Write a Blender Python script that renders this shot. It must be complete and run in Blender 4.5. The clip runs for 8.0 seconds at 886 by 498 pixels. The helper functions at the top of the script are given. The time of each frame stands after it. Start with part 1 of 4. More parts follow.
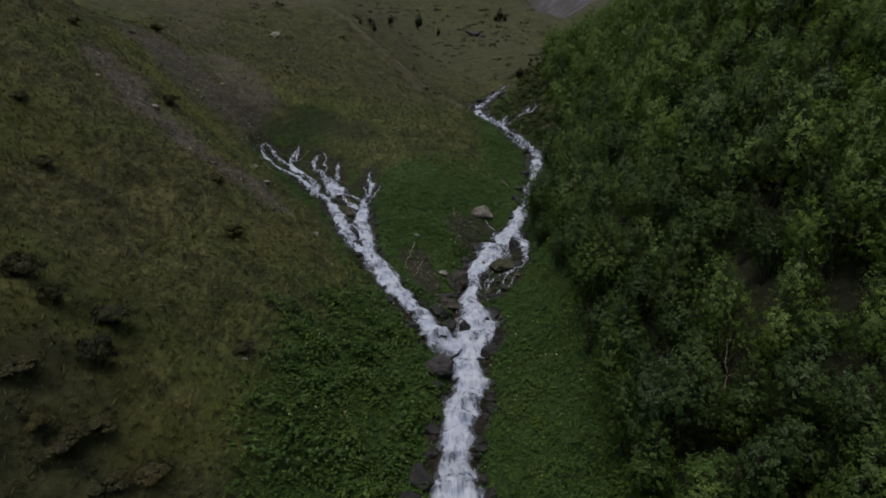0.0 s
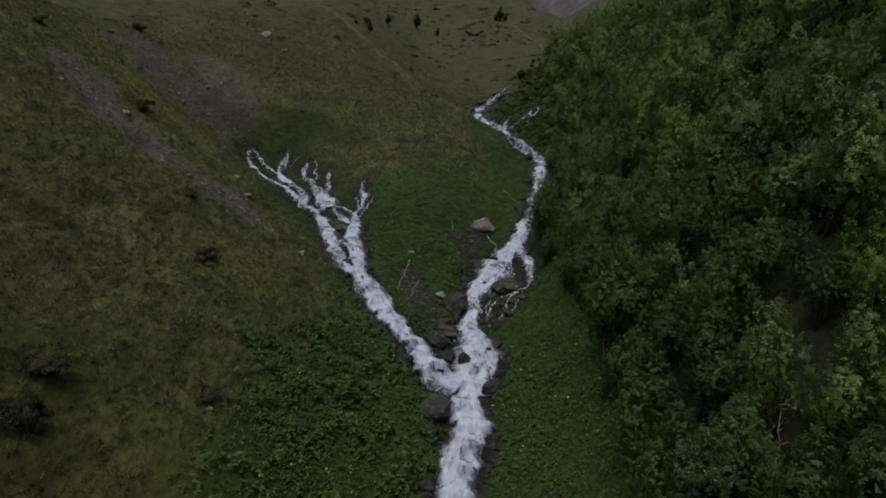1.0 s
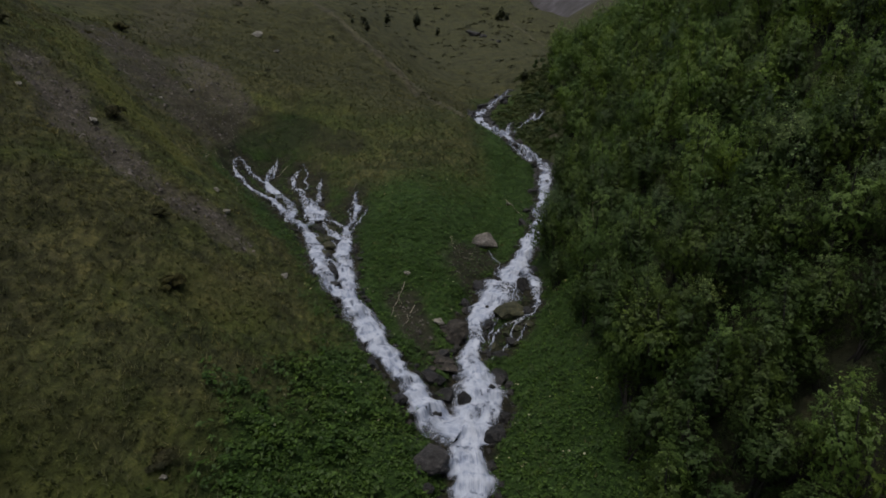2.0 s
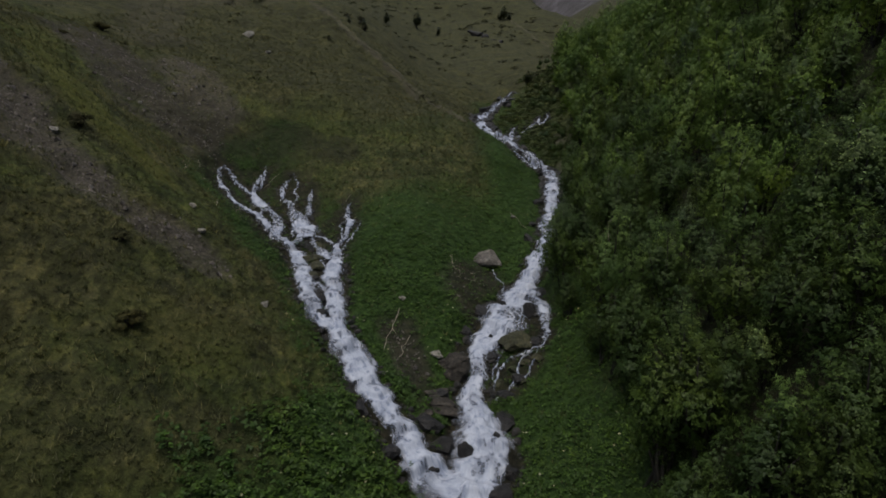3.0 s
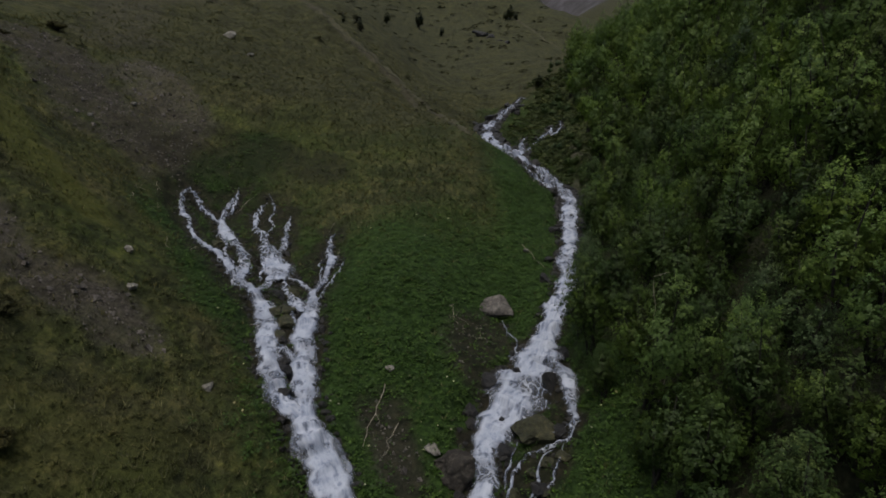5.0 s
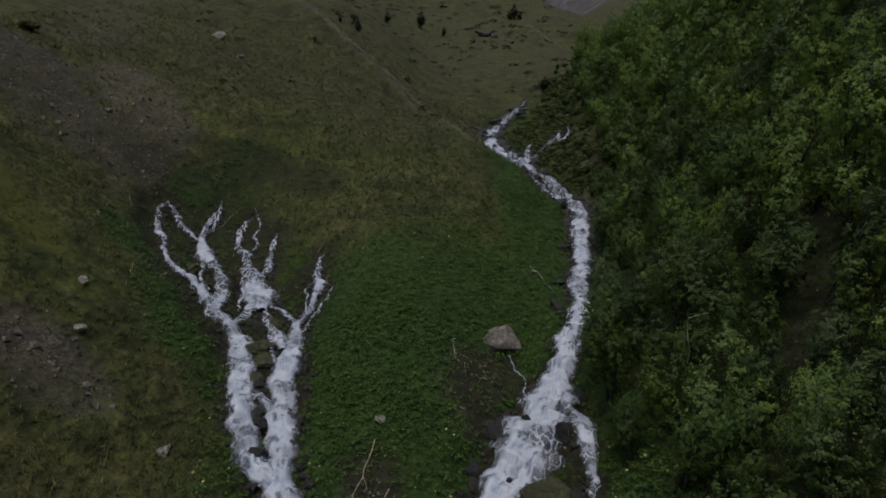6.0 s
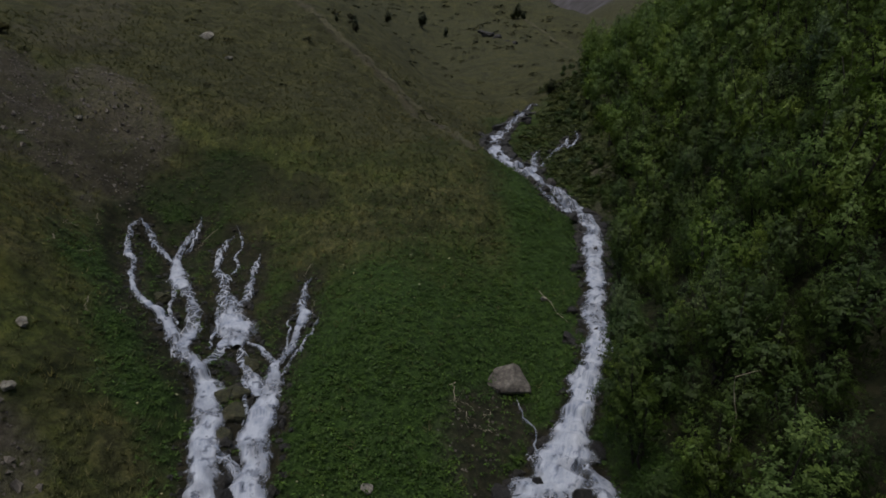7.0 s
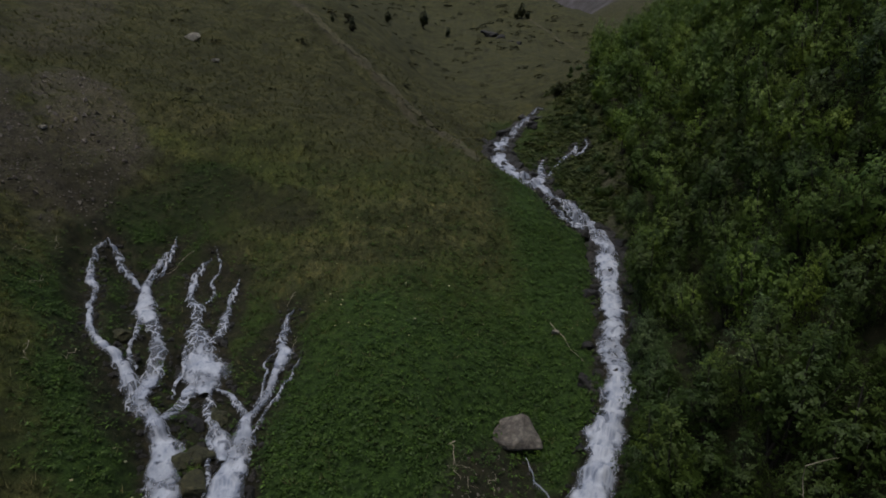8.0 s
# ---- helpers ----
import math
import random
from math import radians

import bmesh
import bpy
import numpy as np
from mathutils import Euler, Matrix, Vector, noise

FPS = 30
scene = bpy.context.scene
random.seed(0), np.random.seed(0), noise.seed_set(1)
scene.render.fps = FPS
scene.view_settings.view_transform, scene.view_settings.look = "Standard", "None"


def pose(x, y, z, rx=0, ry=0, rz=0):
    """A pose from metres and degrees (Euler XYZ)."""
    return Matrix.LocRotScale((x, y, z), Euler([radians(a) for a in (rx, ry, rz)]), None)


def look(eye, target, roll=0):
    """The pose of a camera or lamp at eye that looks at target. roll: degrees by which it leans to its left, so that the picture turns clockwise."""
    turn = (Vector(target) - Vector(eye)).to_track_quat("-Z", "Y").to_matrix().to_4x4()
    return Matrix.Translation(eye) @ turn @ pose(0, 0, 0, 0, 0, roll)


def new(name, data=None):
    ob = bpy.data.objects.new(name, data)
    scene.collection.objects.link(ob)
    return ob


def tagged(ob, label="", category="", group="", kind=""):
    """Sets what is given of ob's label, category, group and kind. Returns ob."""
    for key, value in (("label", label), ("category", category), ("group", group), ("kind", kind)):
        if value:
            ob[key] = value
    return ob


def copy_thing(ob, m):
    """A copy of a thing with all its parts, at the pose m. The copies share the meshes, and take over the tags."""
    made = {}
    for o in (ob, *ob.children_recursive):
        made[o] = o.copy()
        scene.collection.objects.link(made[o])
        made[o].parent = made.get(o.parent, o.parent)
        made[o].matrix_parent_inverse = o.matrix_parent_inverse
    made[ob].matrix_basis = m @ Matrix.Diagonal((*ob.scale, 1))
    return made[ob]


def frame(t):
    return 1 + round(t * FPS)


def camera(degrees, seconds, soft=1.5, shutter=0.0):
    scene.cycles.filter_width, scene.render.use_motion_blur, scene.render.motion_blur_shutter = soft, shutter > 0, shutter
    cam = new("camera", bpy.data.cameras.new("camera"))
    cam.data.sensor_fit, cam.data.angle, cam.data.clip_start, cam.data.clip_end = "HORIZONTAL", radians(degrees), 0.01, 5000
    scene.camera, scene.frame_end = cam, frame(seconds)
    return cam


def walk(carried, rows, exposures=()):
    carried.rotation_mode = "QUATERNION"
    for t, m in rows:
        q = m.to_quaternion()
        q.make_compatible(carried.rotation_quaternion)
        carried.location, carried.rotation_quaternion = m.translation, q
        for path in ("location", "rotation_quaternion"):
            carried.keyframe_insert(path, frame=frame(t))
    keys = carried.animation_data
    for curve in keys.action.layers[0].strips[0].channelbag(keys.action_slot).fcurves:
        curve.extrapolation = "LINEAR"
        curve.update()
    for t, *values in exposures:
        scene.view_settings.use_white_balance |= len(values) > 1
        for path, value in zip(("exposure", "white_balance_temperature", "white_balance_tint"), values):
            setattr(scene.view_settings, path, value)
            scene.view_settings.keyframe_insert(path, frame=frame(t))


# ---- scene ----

# camera and its flight up the valley
cam = camera(74.0, 8.0, soft=1.7)
METRES, EYE, TILT = 28.0, 20.0, -19.0
ROWS = [
    (0.0, 0.0, 0.0, 0.0, 0.0, 0.0, 0.0),
    (0.5, 0.0028, 0.0626, 0.0229, -0.03, -0.01, 0.0),
    (1.0, 0.0055, 0.1253, 0.0457, -0.03, -0.02, -0.01),
    (1.5, 0.008, 0.1879, 0.0686, -0.01, -0.02, -0.02),
    (2.0, 0.0105, 0.2506, 0.0914, 0.03, -0.02, -0.04),
    (2.5, 0.0128, 0.3132, 0.1143, 0.08, -0.02, -0.06),
    (3.0, 0.0151, 0.3759, 0.1372, 0.15, -0.02, -0.09),
    (3.5, 0.0173, 0.4385, 0.1601, 0.24, -0.02, -0.11),
    (4.0, 0.0195, 0.5011, 0.1831, 0.34, -0.01, -0.14),
    (4.5, 0.0216, 0.5636, 0.2061, 0.44, -0.01, -0.16),
    (5.0, 0.0236, 0.6261, 0.2291, 0.56, 0.0, -0.19),
    (5.5, 0.0256, 0.6886, 0.2522, 0.68, 0.0, -0.21),
    (6.0, 0.0275, 0.751, 0.2753, 0.81, 0.0, -0.23),
    (6.5, 0.0294, 0.8134, 0.2985, 0.94, 0.0, -0.25),
    (7.0, 0.0313, 0.8757, 0.3218, 1.07, 0.0, -0.26),
    (7.5, 0.0332, 0.9379, 0.3451, 1.2, 0.0, -0.27),
    (8.0, 0.035, 1.0, 0.3686, 1.33, 0.0, -0.27),
]
walk(cam, [(t, pose(0, 0, EYE, TILT, 0, 0) @ pose(METRES * x, METRES * y, METRES * z, 90 + pitch, roll, yaw))
           for t, x, y, z, yaw, pitch, roll in ROWS], exposures=[(0.0, -0.22), (8.0, -0.41)])

# overcast evening sky
world = bpy.data.worlds.new("sky")
scene.world = world
world.use_nodes = True
wn = world.node_tree.nodes
sky = wn.new("ShaderNodeTexSky")
sky.sky_type = "NISHITA"
sky.sun_disc = False
sky.sun_elevation, sky.sun_rotation = radians(72), radians(-140)
sky.dust_density, sky.ozone_density = 4.0, 1.5
wn["Background"].inputs["Strength"].default_value = 0.1
world.node_tree.links.new(sky.outputs["Color"], wn["Background"].inputs["Color"])
sun = new("sun", bpy.data.lights.new("sun", "SUN"))
sun.data.energy, sun.data.angle, sun.data.color = 2.1, radians(40), (1.0, 0.96, 0.9)
sun.matrix_world = look((-7, 36, 84), (0, 45, 5))


# ---- materials ----
def shader(name):
    mat = bpy.data.materials.new(name)
    mat.use_nodes = True
    return mat, mat.node_tree.nodes, mat.node_tree.links, mat.node_tree.nodes["Principled BSDF"]


def ramp(nodes, links, fac, stops):
    r = nodes.new("ShaderNodeValToRGB")
    while len(r.color_ramp.elements) < len(stops):
        r.color_ramp.elements.new(0.5)
    for e, (p, c) in zip(r.color_ramp.elements, stops):
        e.position, e.color = p, (*c, 1)
    links.new(fac, r.inputs["Fac"])
    return r.outputs["Color"]


def noise_node(nodes, links, scale, detail=6.0, rough=0.6, vector=None):
    n = nodes.new("ShaderNodeTexNoise")
    n.inputs["Scale"].default_value, n.inputs["Detail"].default_value, n.inputs["Roughness"].default_value = scale, detail, rough
    if vector is not None:
        links.new(vector, n.inputs["Vector"])
    return n.outputs["Fac"]


def mixed(nodes, links, fac, a, b, mode="MIX"):
    m = nodes.new("ShaderNodeMix")
    m.data_type, m.blend_type = "RGBA", mode
    if isinstance(fac, (int, float)):
        m.inputs["Factor"].default_value = fac
    else:
        links.new(fac, m.inputs["Factor"])
    for v, i in ((a, 6), (b, 7)):
        if isinstance(v, tuple):
            m.inputs[i].default_value = (*v, 1)
        else:
            links.new(v, m.inputs[i])
    return m.outputs[2]


def bumped(nodes, links, bsdf, height, strength, distance):
    b = nodes.new("ShaderNodeBump")
    b.inputs["Strength"].default_value, b.inputs["Distance"].default_value = strength, distance
    links.new(height, b.inputs["Height"])
    links.new(b.outputs["Normal"], bsdf.inputs["Normal"])


def attribute(nodes, name):
    a = nodes.new("ShaderNodeAttribute")
    a.attribute_name = name
    return a.outputs["Fac"]


def position(nodes):
    return nodes.new("ShaderNodeNewGeometry").outputs["Position"]


def ground_material():
    mat, n, l, b = shader("mountain_meadow")
    p = position(n)
    fine, mid, broad = noise_node(n, l, 5.0, 8, 0.75, p), noise_node(n, l, 0.8, 6, 0.65, p), noise_node(n, l, 0.12, 5, 0.6, p)
    olive = ramp(n, l, mid, [(0.3, (0.032, 0.036, 0.012)), (0.5, (0.064, 0.066, 0.026)), (0.72, (0.104, 0.1, 0.045))])
    green = ramp(n, l, mid, [(0.3, (0.032, 0.046, 0.011)), (0.55, (0.060, 0.076, 0.020)), (0.75, (0.088, 0.098, 0.030))])
    pick = ramp(n, l, broad, [(0.42, (0, 0, 0)), (0.58, (1, 1, 1))])
    dry = mixed(n, l, pick, olive, green)
    speck = ramp(n, l, fine, [(0.33, (0.35, 0.35, 0.35)), (0.5, (0.9, 0.9, 0.9)), (0.7, (1.5, 1.45, 1.35))])
    dry = mixed(n, l, 0.8, dry, speck, "MULTIPLY")
    lie = n.new("ShaderNodeMapping")
    lie.inputs["Rotation"].default_value, lie.inputs["Scale"].default_value = (0, 0, 0.6), (1.9, 0.75, 0.9)
    l.new(p, lie.inputs["Vector"])
    tussock = noise_node(n, l, 1.9, 3, 0.55, lie.outputs["Vector"])
    dry = mixed(n, l, 0.85, dry, ramp(n, l, tussock, [(0.36, (0.55, 0.55, 0.52)), (0.5, (0.95, 0.95, 0.95)), (0.64, (1.5, 1.42, 1.3))]), "MULTIPLY")
    patch = ramp(n, l, noise_node(n, l, 0.33, 7, 0.7, p), [(0.36, (0.5, 0.52, 0.5)), (0.5, (1, 1, 1)), (0.66, (1.35, 1.3, 1.1))])
    dry = mixed(n, l, 0.9, dry, patch, "MULTIPLY")
    lush = ramp(n, l, noise_node(n, l, 4.0, 8, 0.75, p), [(0.34, (0.007, 0.016, 0.003)), (0.5, (0.026, 0.054, 0.010)), (0.66, (0.048, 0.09, 0.017))])
    scree = ramp(n, l, noise_node(n, l, 4.0, 9, 0.8, p), [(0.32, (0.027, 0.0215, 0.0175)), (0.5, (0.075, 0.064, 0.053)), (0.68, (0.165, 0.144, 0.122))])
    # dark colour of wet rock, which also paints the shade on the forest floor
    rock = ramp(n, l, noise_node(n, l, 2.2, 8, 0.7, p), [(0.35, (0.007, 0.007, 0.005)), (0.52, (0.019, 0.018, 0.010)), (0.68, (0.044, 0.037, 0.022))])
    alpine = ramp(n, l, noise_node(n, l, 0.05, 9, 0.7, p), [(0.35, (0.042, 0.04, 0.036)), (0.52, (0.072, 0.068, 0.07)), (0.65, (0.11, 0.105, 0.115))])
    worn = ramp(n, l, noise_node(n, l, 1.3, 8, 0.75, p), [(0.3, (0.02, 0.022, 0.009)), (0.5, (0.045, 0.047, 0.019)), (0.7, (0.08, 0.078, 0.034))])
    dry = mixed(n, l, attribute(n, "dull"), dry, mixed(n, l, 0.7, worn, patch, "MULTIPLY"))
    spring = ramp(n, l, noise_node(n, l, 2.5, 7, 0.7, p), [(0.3, (0.046, 0.056, 0.010)), (0.6, (0.092, 0.098, 0.021))])
    dry = mixed(n, l, attribute(n, "fresh"), dry, spring)
    c = mixed(n, l, attribute(n, "lush"), dry, lush)
    bare = n.new("ShaderNodeMath")
    bare.operation = "MULTIPLY"
    bare.inputs[1].default_value = 0.8
    l.new(attribute(n, "scree"), bare.inputs[0])
    c = mixed(n, l, bare.outputs[0], c, scree)
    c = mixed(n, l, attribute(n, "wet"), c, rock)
    c = mixed(n, l, attribute(n, "alpine"), c, alpine)
    l.new(c, b.inputs["Base Color"])
    b.inputs["Roughness"].default_value = 0.9
    b.inputs["Specular IOR Level"].default_value = 0.2
    bumped(n, l, b, fine, 0.9, 0.2)
    return mat


def leaf_material(name, dark, middle, light, gloss=0.55, spark=1.3, grain=1.1, patchy=1.0):
    mat, n, l, b = shader(name)
    g = n.new("ShaderNodeNewGeometry")
    info = n.new("ShaderNodeObjectInfo")
    c = ramp(n, l, g.outputs["Random Per Island"], [(0.0, dark), (0.5, middle), (0.93, light), (0.97, tuple(spark * q for q in light))])
    tint = ramp(n, l, info.outputs["Random"], [(0.0, (0.74, 0.8, 0.82)), (0.5, (1.0, 1.0, 1.0)), (0.85, (1.12, 1.12, 0.85)), (1.0, (1.16, 1.15, 0.85))])
    c = mixed(n, l, 1.0, c, tint, "MULTIPLY")
    clump = ramp(n, l, noise_node(n, l, grain, 4, 0.65, position(n)), [(0.32, (1 - 0.32 * patchy, 1 - 0.28 * patchy, 1 - 0.27 * patchy)), (0.5, (1, 1, 1)), (0.68, (1 + 0.3 * patchy, 1 + 0.26 * patchy, 1 + 0.12 * patchy))])
    c = mixed(n, l, 0.9, c, clump, "MULTIPLY")
    broad = ramp(n, l, noise_node(n, l, 0.35, 4, 0.6, position(n)), [(0.35, (0.8, 0.86, 0.95)), (0.5, (1, 1, 1)), (0.65, (1.25, 1.1, 0.95))])
    c = mixed(n, l, 0.8, c, broad, "MULTIPLY")
    l.new(c, b.inputs["Base Color"])
    b.inputs["Roughness"].default_value = gloss
    b.inputs["Specular IOR Level"].default_value = 0.25
    t = n.new("ShaderNodeBsdfTranslucent")
    l.new(c, t.inputs["Color"])
    m = n.new("ShaderNodeMixShader")
    m.inputs["Fac"].default_value = 0.3
    l.new(b.outputs[0], m.inputs[1])
    l.new(t.outputs[0], m.inputs[2])
    l.new(m.outputs[0], n["Material Output"].inputs["Surface"])
    return mat


def stone_material(name, dark, middle, light, rough=0.85, scale=2.0):
    mat, n, l, b = shader(name)
    p = n.new("ShaderNodeTexCoord").outputs["Object"]
    f = noise_node(n, l, scale, 9, 0.7, p)
    c = ramp(n, l, f, [(0.32, dark), (0.5, middle), (0.7, light)])
    spots = ramp(n, l, noise_node(n, l, scale * 4, 5, 0.7, p), [(0.4, (0.7, 0.7, 0.7)), (0.65, (1.25, 1.22, 1.15))])
    l.new(mixed(n, l, 0.8, c, spots, "MULTIPLY"), b.inputs["Base Color"])
    b.inputs["Roughness"].default_value = rough
    bumped(n, l, b, noise_node(n, l, scale * 3.5, 9, 0.78, p), 0.9, 0.11)
    return mat


def bark_material(name, dark, light):
    mat, n, l, b = shader(name)
    p = n.new("ShaderNodeTexCoord").outputs["Object"]
    l.new(ramp(n, l, noise_node(n, l, 9, 6, 0.7, p), [(0.35, dark), (0.65, light)]), b.inputs["Base Color"])
    b.inputs["Roughness"].default_value = 0.9
    return mat


def water_material():
    """Foam: thick and white where it runs deep, a thin veil crossed by a net of white threads where it runs shallow, streaked where it drops."""
    mat, n, l, b = shader("white_water")
    a = n.new("ShaderNodeAttribute")
    a.attribute_name = "flow"
    v = a.outputs["Vector"]
    b.inputs["Roughness"].default_value = 0.55
    b.inputs["IOR"].default_value = 1.33
    b.inputs["Specular IOR Level"].default_value = 0.3

    def math_node(kind, x, y):
        q = n.new("ShaderNodeMath")
        q.operation, q.use_clamp = kind, kind in ("ADD", "SUBTRACT")
        for value, slot in ((x, 0), (y, 1)):
            if isinstance(value, float):
                q.inputs[slot].default_value = value
            else:
                l.new(value, q.inputs[slot])
        return q.outputs[0]

    def stretched(x, y):
        m = n.new("ShaderNodeMapping")
        m.inputs["Scale"].default_value = (x, y, 1.0)
        l.new(v, m.inputs["Vector"])
        return m.outputs["Vector"]

    def net(scale, amount, low, high, vector):
        """White threads between rounded cells."""
        warp = n.new("ShaderNodeTexNoise")
        warp.inputs["Scale"].default_value, warp.inputs["Detail"].default_value = scale * 0.8, 3.0
        l.new(vector, warp.inputs["Vector"])
        mv = n.new("ShaderNodeMix")
        mv.data_type, mv.blend_type = "RGBA", "ADD"
        mv.inputs["Factor"].default_value = amount
        l.new(vector, mv.inputs[6])
        l.new(warp.outputs["Color"], mv.inputs[7])
        vor = n.new("ShaderNodeTexVoronoi")
        vor.feature = "DISTANCE_TO_EDGE"
        vor.inputs["Scale"].default_value = scale
        l.new(mv.outputs[2], vor.inputs["Vector"])
        return ramp(n, l, vor.outputs["Distance"], [(low, (1, 1, 1)), (high, (0, 0, 0))])

    def soft(value, low, high):
        return ramp(n, l, value, [(low, (0, 0, 0)), (high, (1, 1, 1))])

    thin, edge, fall = attribute(n, "thin"), attribute(n, "rim"), attribute(n, "fall")
    long = stretched(1.35, 1.2)
    wide_net, fine_net = net(2.2, 0.6, 0.012, 0.14, long), net(4.8, 0.45, 0.01, 0.14, long)
    pit = noise_node(n, l, 3.4, 3, 0.55, stretched(1.3, 1.0))
    body = noise_node(n, l, 1.7, 5, 0.62, v)
    streak = noise_node(n, l, 2.4, 5, 0.65, stretched(0.35, 4.2))
    deep = math_node("SUBTRACT", math_node("ADD", math_node("MULTIPLY", body, 0.9), 0.62), math_node("MULTIPLY", thin, 1.05))
    deep = math_node("SUBTRACT", deep, math_node("MULTIPLY", ramp(n, l, pit, [(0.52, (0, 0, 0)), (0.66, (1, 1, 1))]), math_node("ADD", thin, 0.25)))
    deep = soft(deep, 0.25, 0.85)
    threads = math_node("MULTIPLY", math_node("MAXIMUM", math_node("MULTIPLY", wide_net, 0.9), math_node("MULTIPLY", fine_net, 0.5)), math_node("ADD", math_node("MULTIPLY", thin, 0.7), 0.45))
    film = math_node("MULTIPLY", ramp(n, l, edge, [(0.4, (1, 1, 1)), (0.85, (0, 0, 0))]), math_node("SUBTRACT", 0.62, math_node("MULTIPLY", thin, 0.55)))
    cover_all = math_node("MAXIMUM", math_node("MAXIMUM", deep, film), threads)
    lace = ramp(n, l, edge, [(0.55, (1, 1, 1)), (0.95, (0, 0, 0))])
    ragged = math_node("MAXIMUM", lace, math_node("MULTIPLY", threads, ramp(n, l, edge, [(0.9, (1, 1, 1)), (1.02, (0, 0, 0))])))
    l.new(math_node("MULTIPLY", cover_all, ragged), b.inputs["Alpha"])
    tone = ramp(n, l, body, [(0.3, (0.25, 0.285, 0.355)), (0.46, (0.375, 0.41, 0.485)), (0.62, (0.465, 0.497, 0.565))])
    veil = ramp(n, l, streak, [(0.32, (0.42, 0.46, 0.54)), (0.48, (0.86, 0.88, 0.92)), (0.62, (1.15, 1.13, 1.1))])
    tone = mixed(n, l, math_node("ADD", math_node("MULTIPLY", fall, 0.6), 0.15), tone, veil, "MULTIPLY")
    crest = mixed(n, l, math_node("ADD", math_node("MULTIPLY", thin, 0.9), 0.06), (1.0, 1.0, 1.0), ramp(n, l, threads, [(0.0, (0.6, 0.64, 0.71)), (0.5, (1.0, 1.0, 1.0)), (0.9, (1.3, 1.28, 1.25))]))
    tone = mixed(n, l, 1.0, tone, crest, "MULTIPLY")
    hollows = ramp(n, l, pit, [(0.5, (1.0, 1.0, 1.0)), (0.7, (0.55, 0.6, 0.7))])
    tone = mixed(n, l, 0.75, tone, hollows, "MULTIPLY")
    l.new(tone, b.inputs["Base Color"])
    bumped(n, l, b, math_node("ADD", math_node("MULTIPLY", body, 0.6), math_node("MULTIPLY", threads, 0.25)), 0.6, 0.1)
    return mat


MEADOW = ground_material()
BIRCH_LEAF = leaf_material("birch_leaf", (0.0794, 0.132, 0.0296), (0.104, 0.164, 0.0384), (0.132, 0.199, 0.0515))
ALDER_LEAF = leaf_material("alder_leaf", (0.0337, 0.0587, 0.0138), (0.0471, 0.08, 0.0188), (0.0651, 0.105, 0.0254))
WILLOW_LEAF = leaf_material("willow_leaf", (0.0436, 0.0734, 0.0255), (0.0605, 0.0965, 0.0341), (0.0993, 0.142, 0.0615), 0.55, 2.6)
ROWAN_LEAF = leaf_material("rowan_leaf", (0.0661, 0.117, 0.022), (0.0904, 0.15, 0.0286), (0.123, 0.189, 0.0396))
HERB_LEAF = leaf_material("herb_leaf", (0.025, 0.051, 0.0095), (0.033, 0.066, 0.0122), (0.0455, 0.087, 0.018), 0.55, 1.5, 2.6, 1.8)
GRASS_BLADE = leaf_material("grass_blade", (0.042, 0.05, 0.017), (0.07, 0.075, 0.03), (0.115, 0.114, 0.062), 0.8, 1.5, 2.2, 1.9)
DULL_LEAF = leaf_material("dull_leaf", (0.022, 0.03, 0.012), (0.033, 0.042, 0.018), (0.05, 0.06, 0.026))
SCRUB_LEAF = leaf_material("scrub_leaf", (0.026, 0.04, 0.013), (0.042, 0.058, 0.019), (0.068, 0.084, 0.03))
JUNIPER_LEAF = leaf_material("juniper_needle", (0.022, 0.024, 0.01), (0.038, 0.039, 0.016), (0.075, 0.07, 0.03), 0.8)
FLOWER = leaf_material("pale_flower", (0.16, 0.16, 0.11), (0.25, 0.25, 0.19), (0.36, 0.36, 0.29), 0.8)
BARK = bark_material("grey_bark", (0.008, 0.007, 0.005), (0.024, 0.021, 0.016))
DEADWOOD = bark_material("bleached_wood", (0.16, 0.14, 0.10), (0.36, 0.32, 0.25))
WET_ROCK = stone_material("wet_rock", (0.005, 0.005, 0.006), (0.012, 0.0115, 0.011), (0.036, 0.033, 0.03), 0.6)
DARK_ROCK = stone_material("dark_rock", (0.014, 0.013, 0.013), (0.035, 0.033, 0.033), (0.075, 0.071, 0.069), 0.7)
WET_STONES = stone_material("wet_stones", (0.006, 0.006, 0.006), (0.015, 0.014, 0.012), (0.04, 0.036, 0.03), 0.55, 3.0)
GREY_ROCK = stone_material("grey_rock", (0.038, 0.034, 0.029), (0.11, 0.1, 0.088), (0.21, 0.197, 0.175), 0.85, 1.3)
BROWN_ROCK = stone_material("brown_rock", (0.013, 0.011, 0.008), (0.036, 0.031, 0.024), (0.08, 0.071, 0.058))
MOSS_ROCK = stone_material("mossy_rock", (0.018, 0.020, 0.010), (0.040, 0.042, 0.018), (0.075, 0.070, 0.035))
PALE_STONE = stone_material("pale_stone", (0.12, 0.112, 0.095), (0.22, 0.21, 0.18), (0.34, 0.325, 0.29))
SCREE_STONE = stone_material("scree_stone", (0.05, 0.043, 0.037), (0.115, 0.103, 0.09), (0.22, 0.2, 0.18), 0.9, 0.7)
WORN_EARTH = stone_material("worn_earth", (0.04, 0.039, 0.018), (0.06, 0.058, 0.028), (0.082, 0.078, 0.04), 0.95, 0.8)
WATER = water_material()


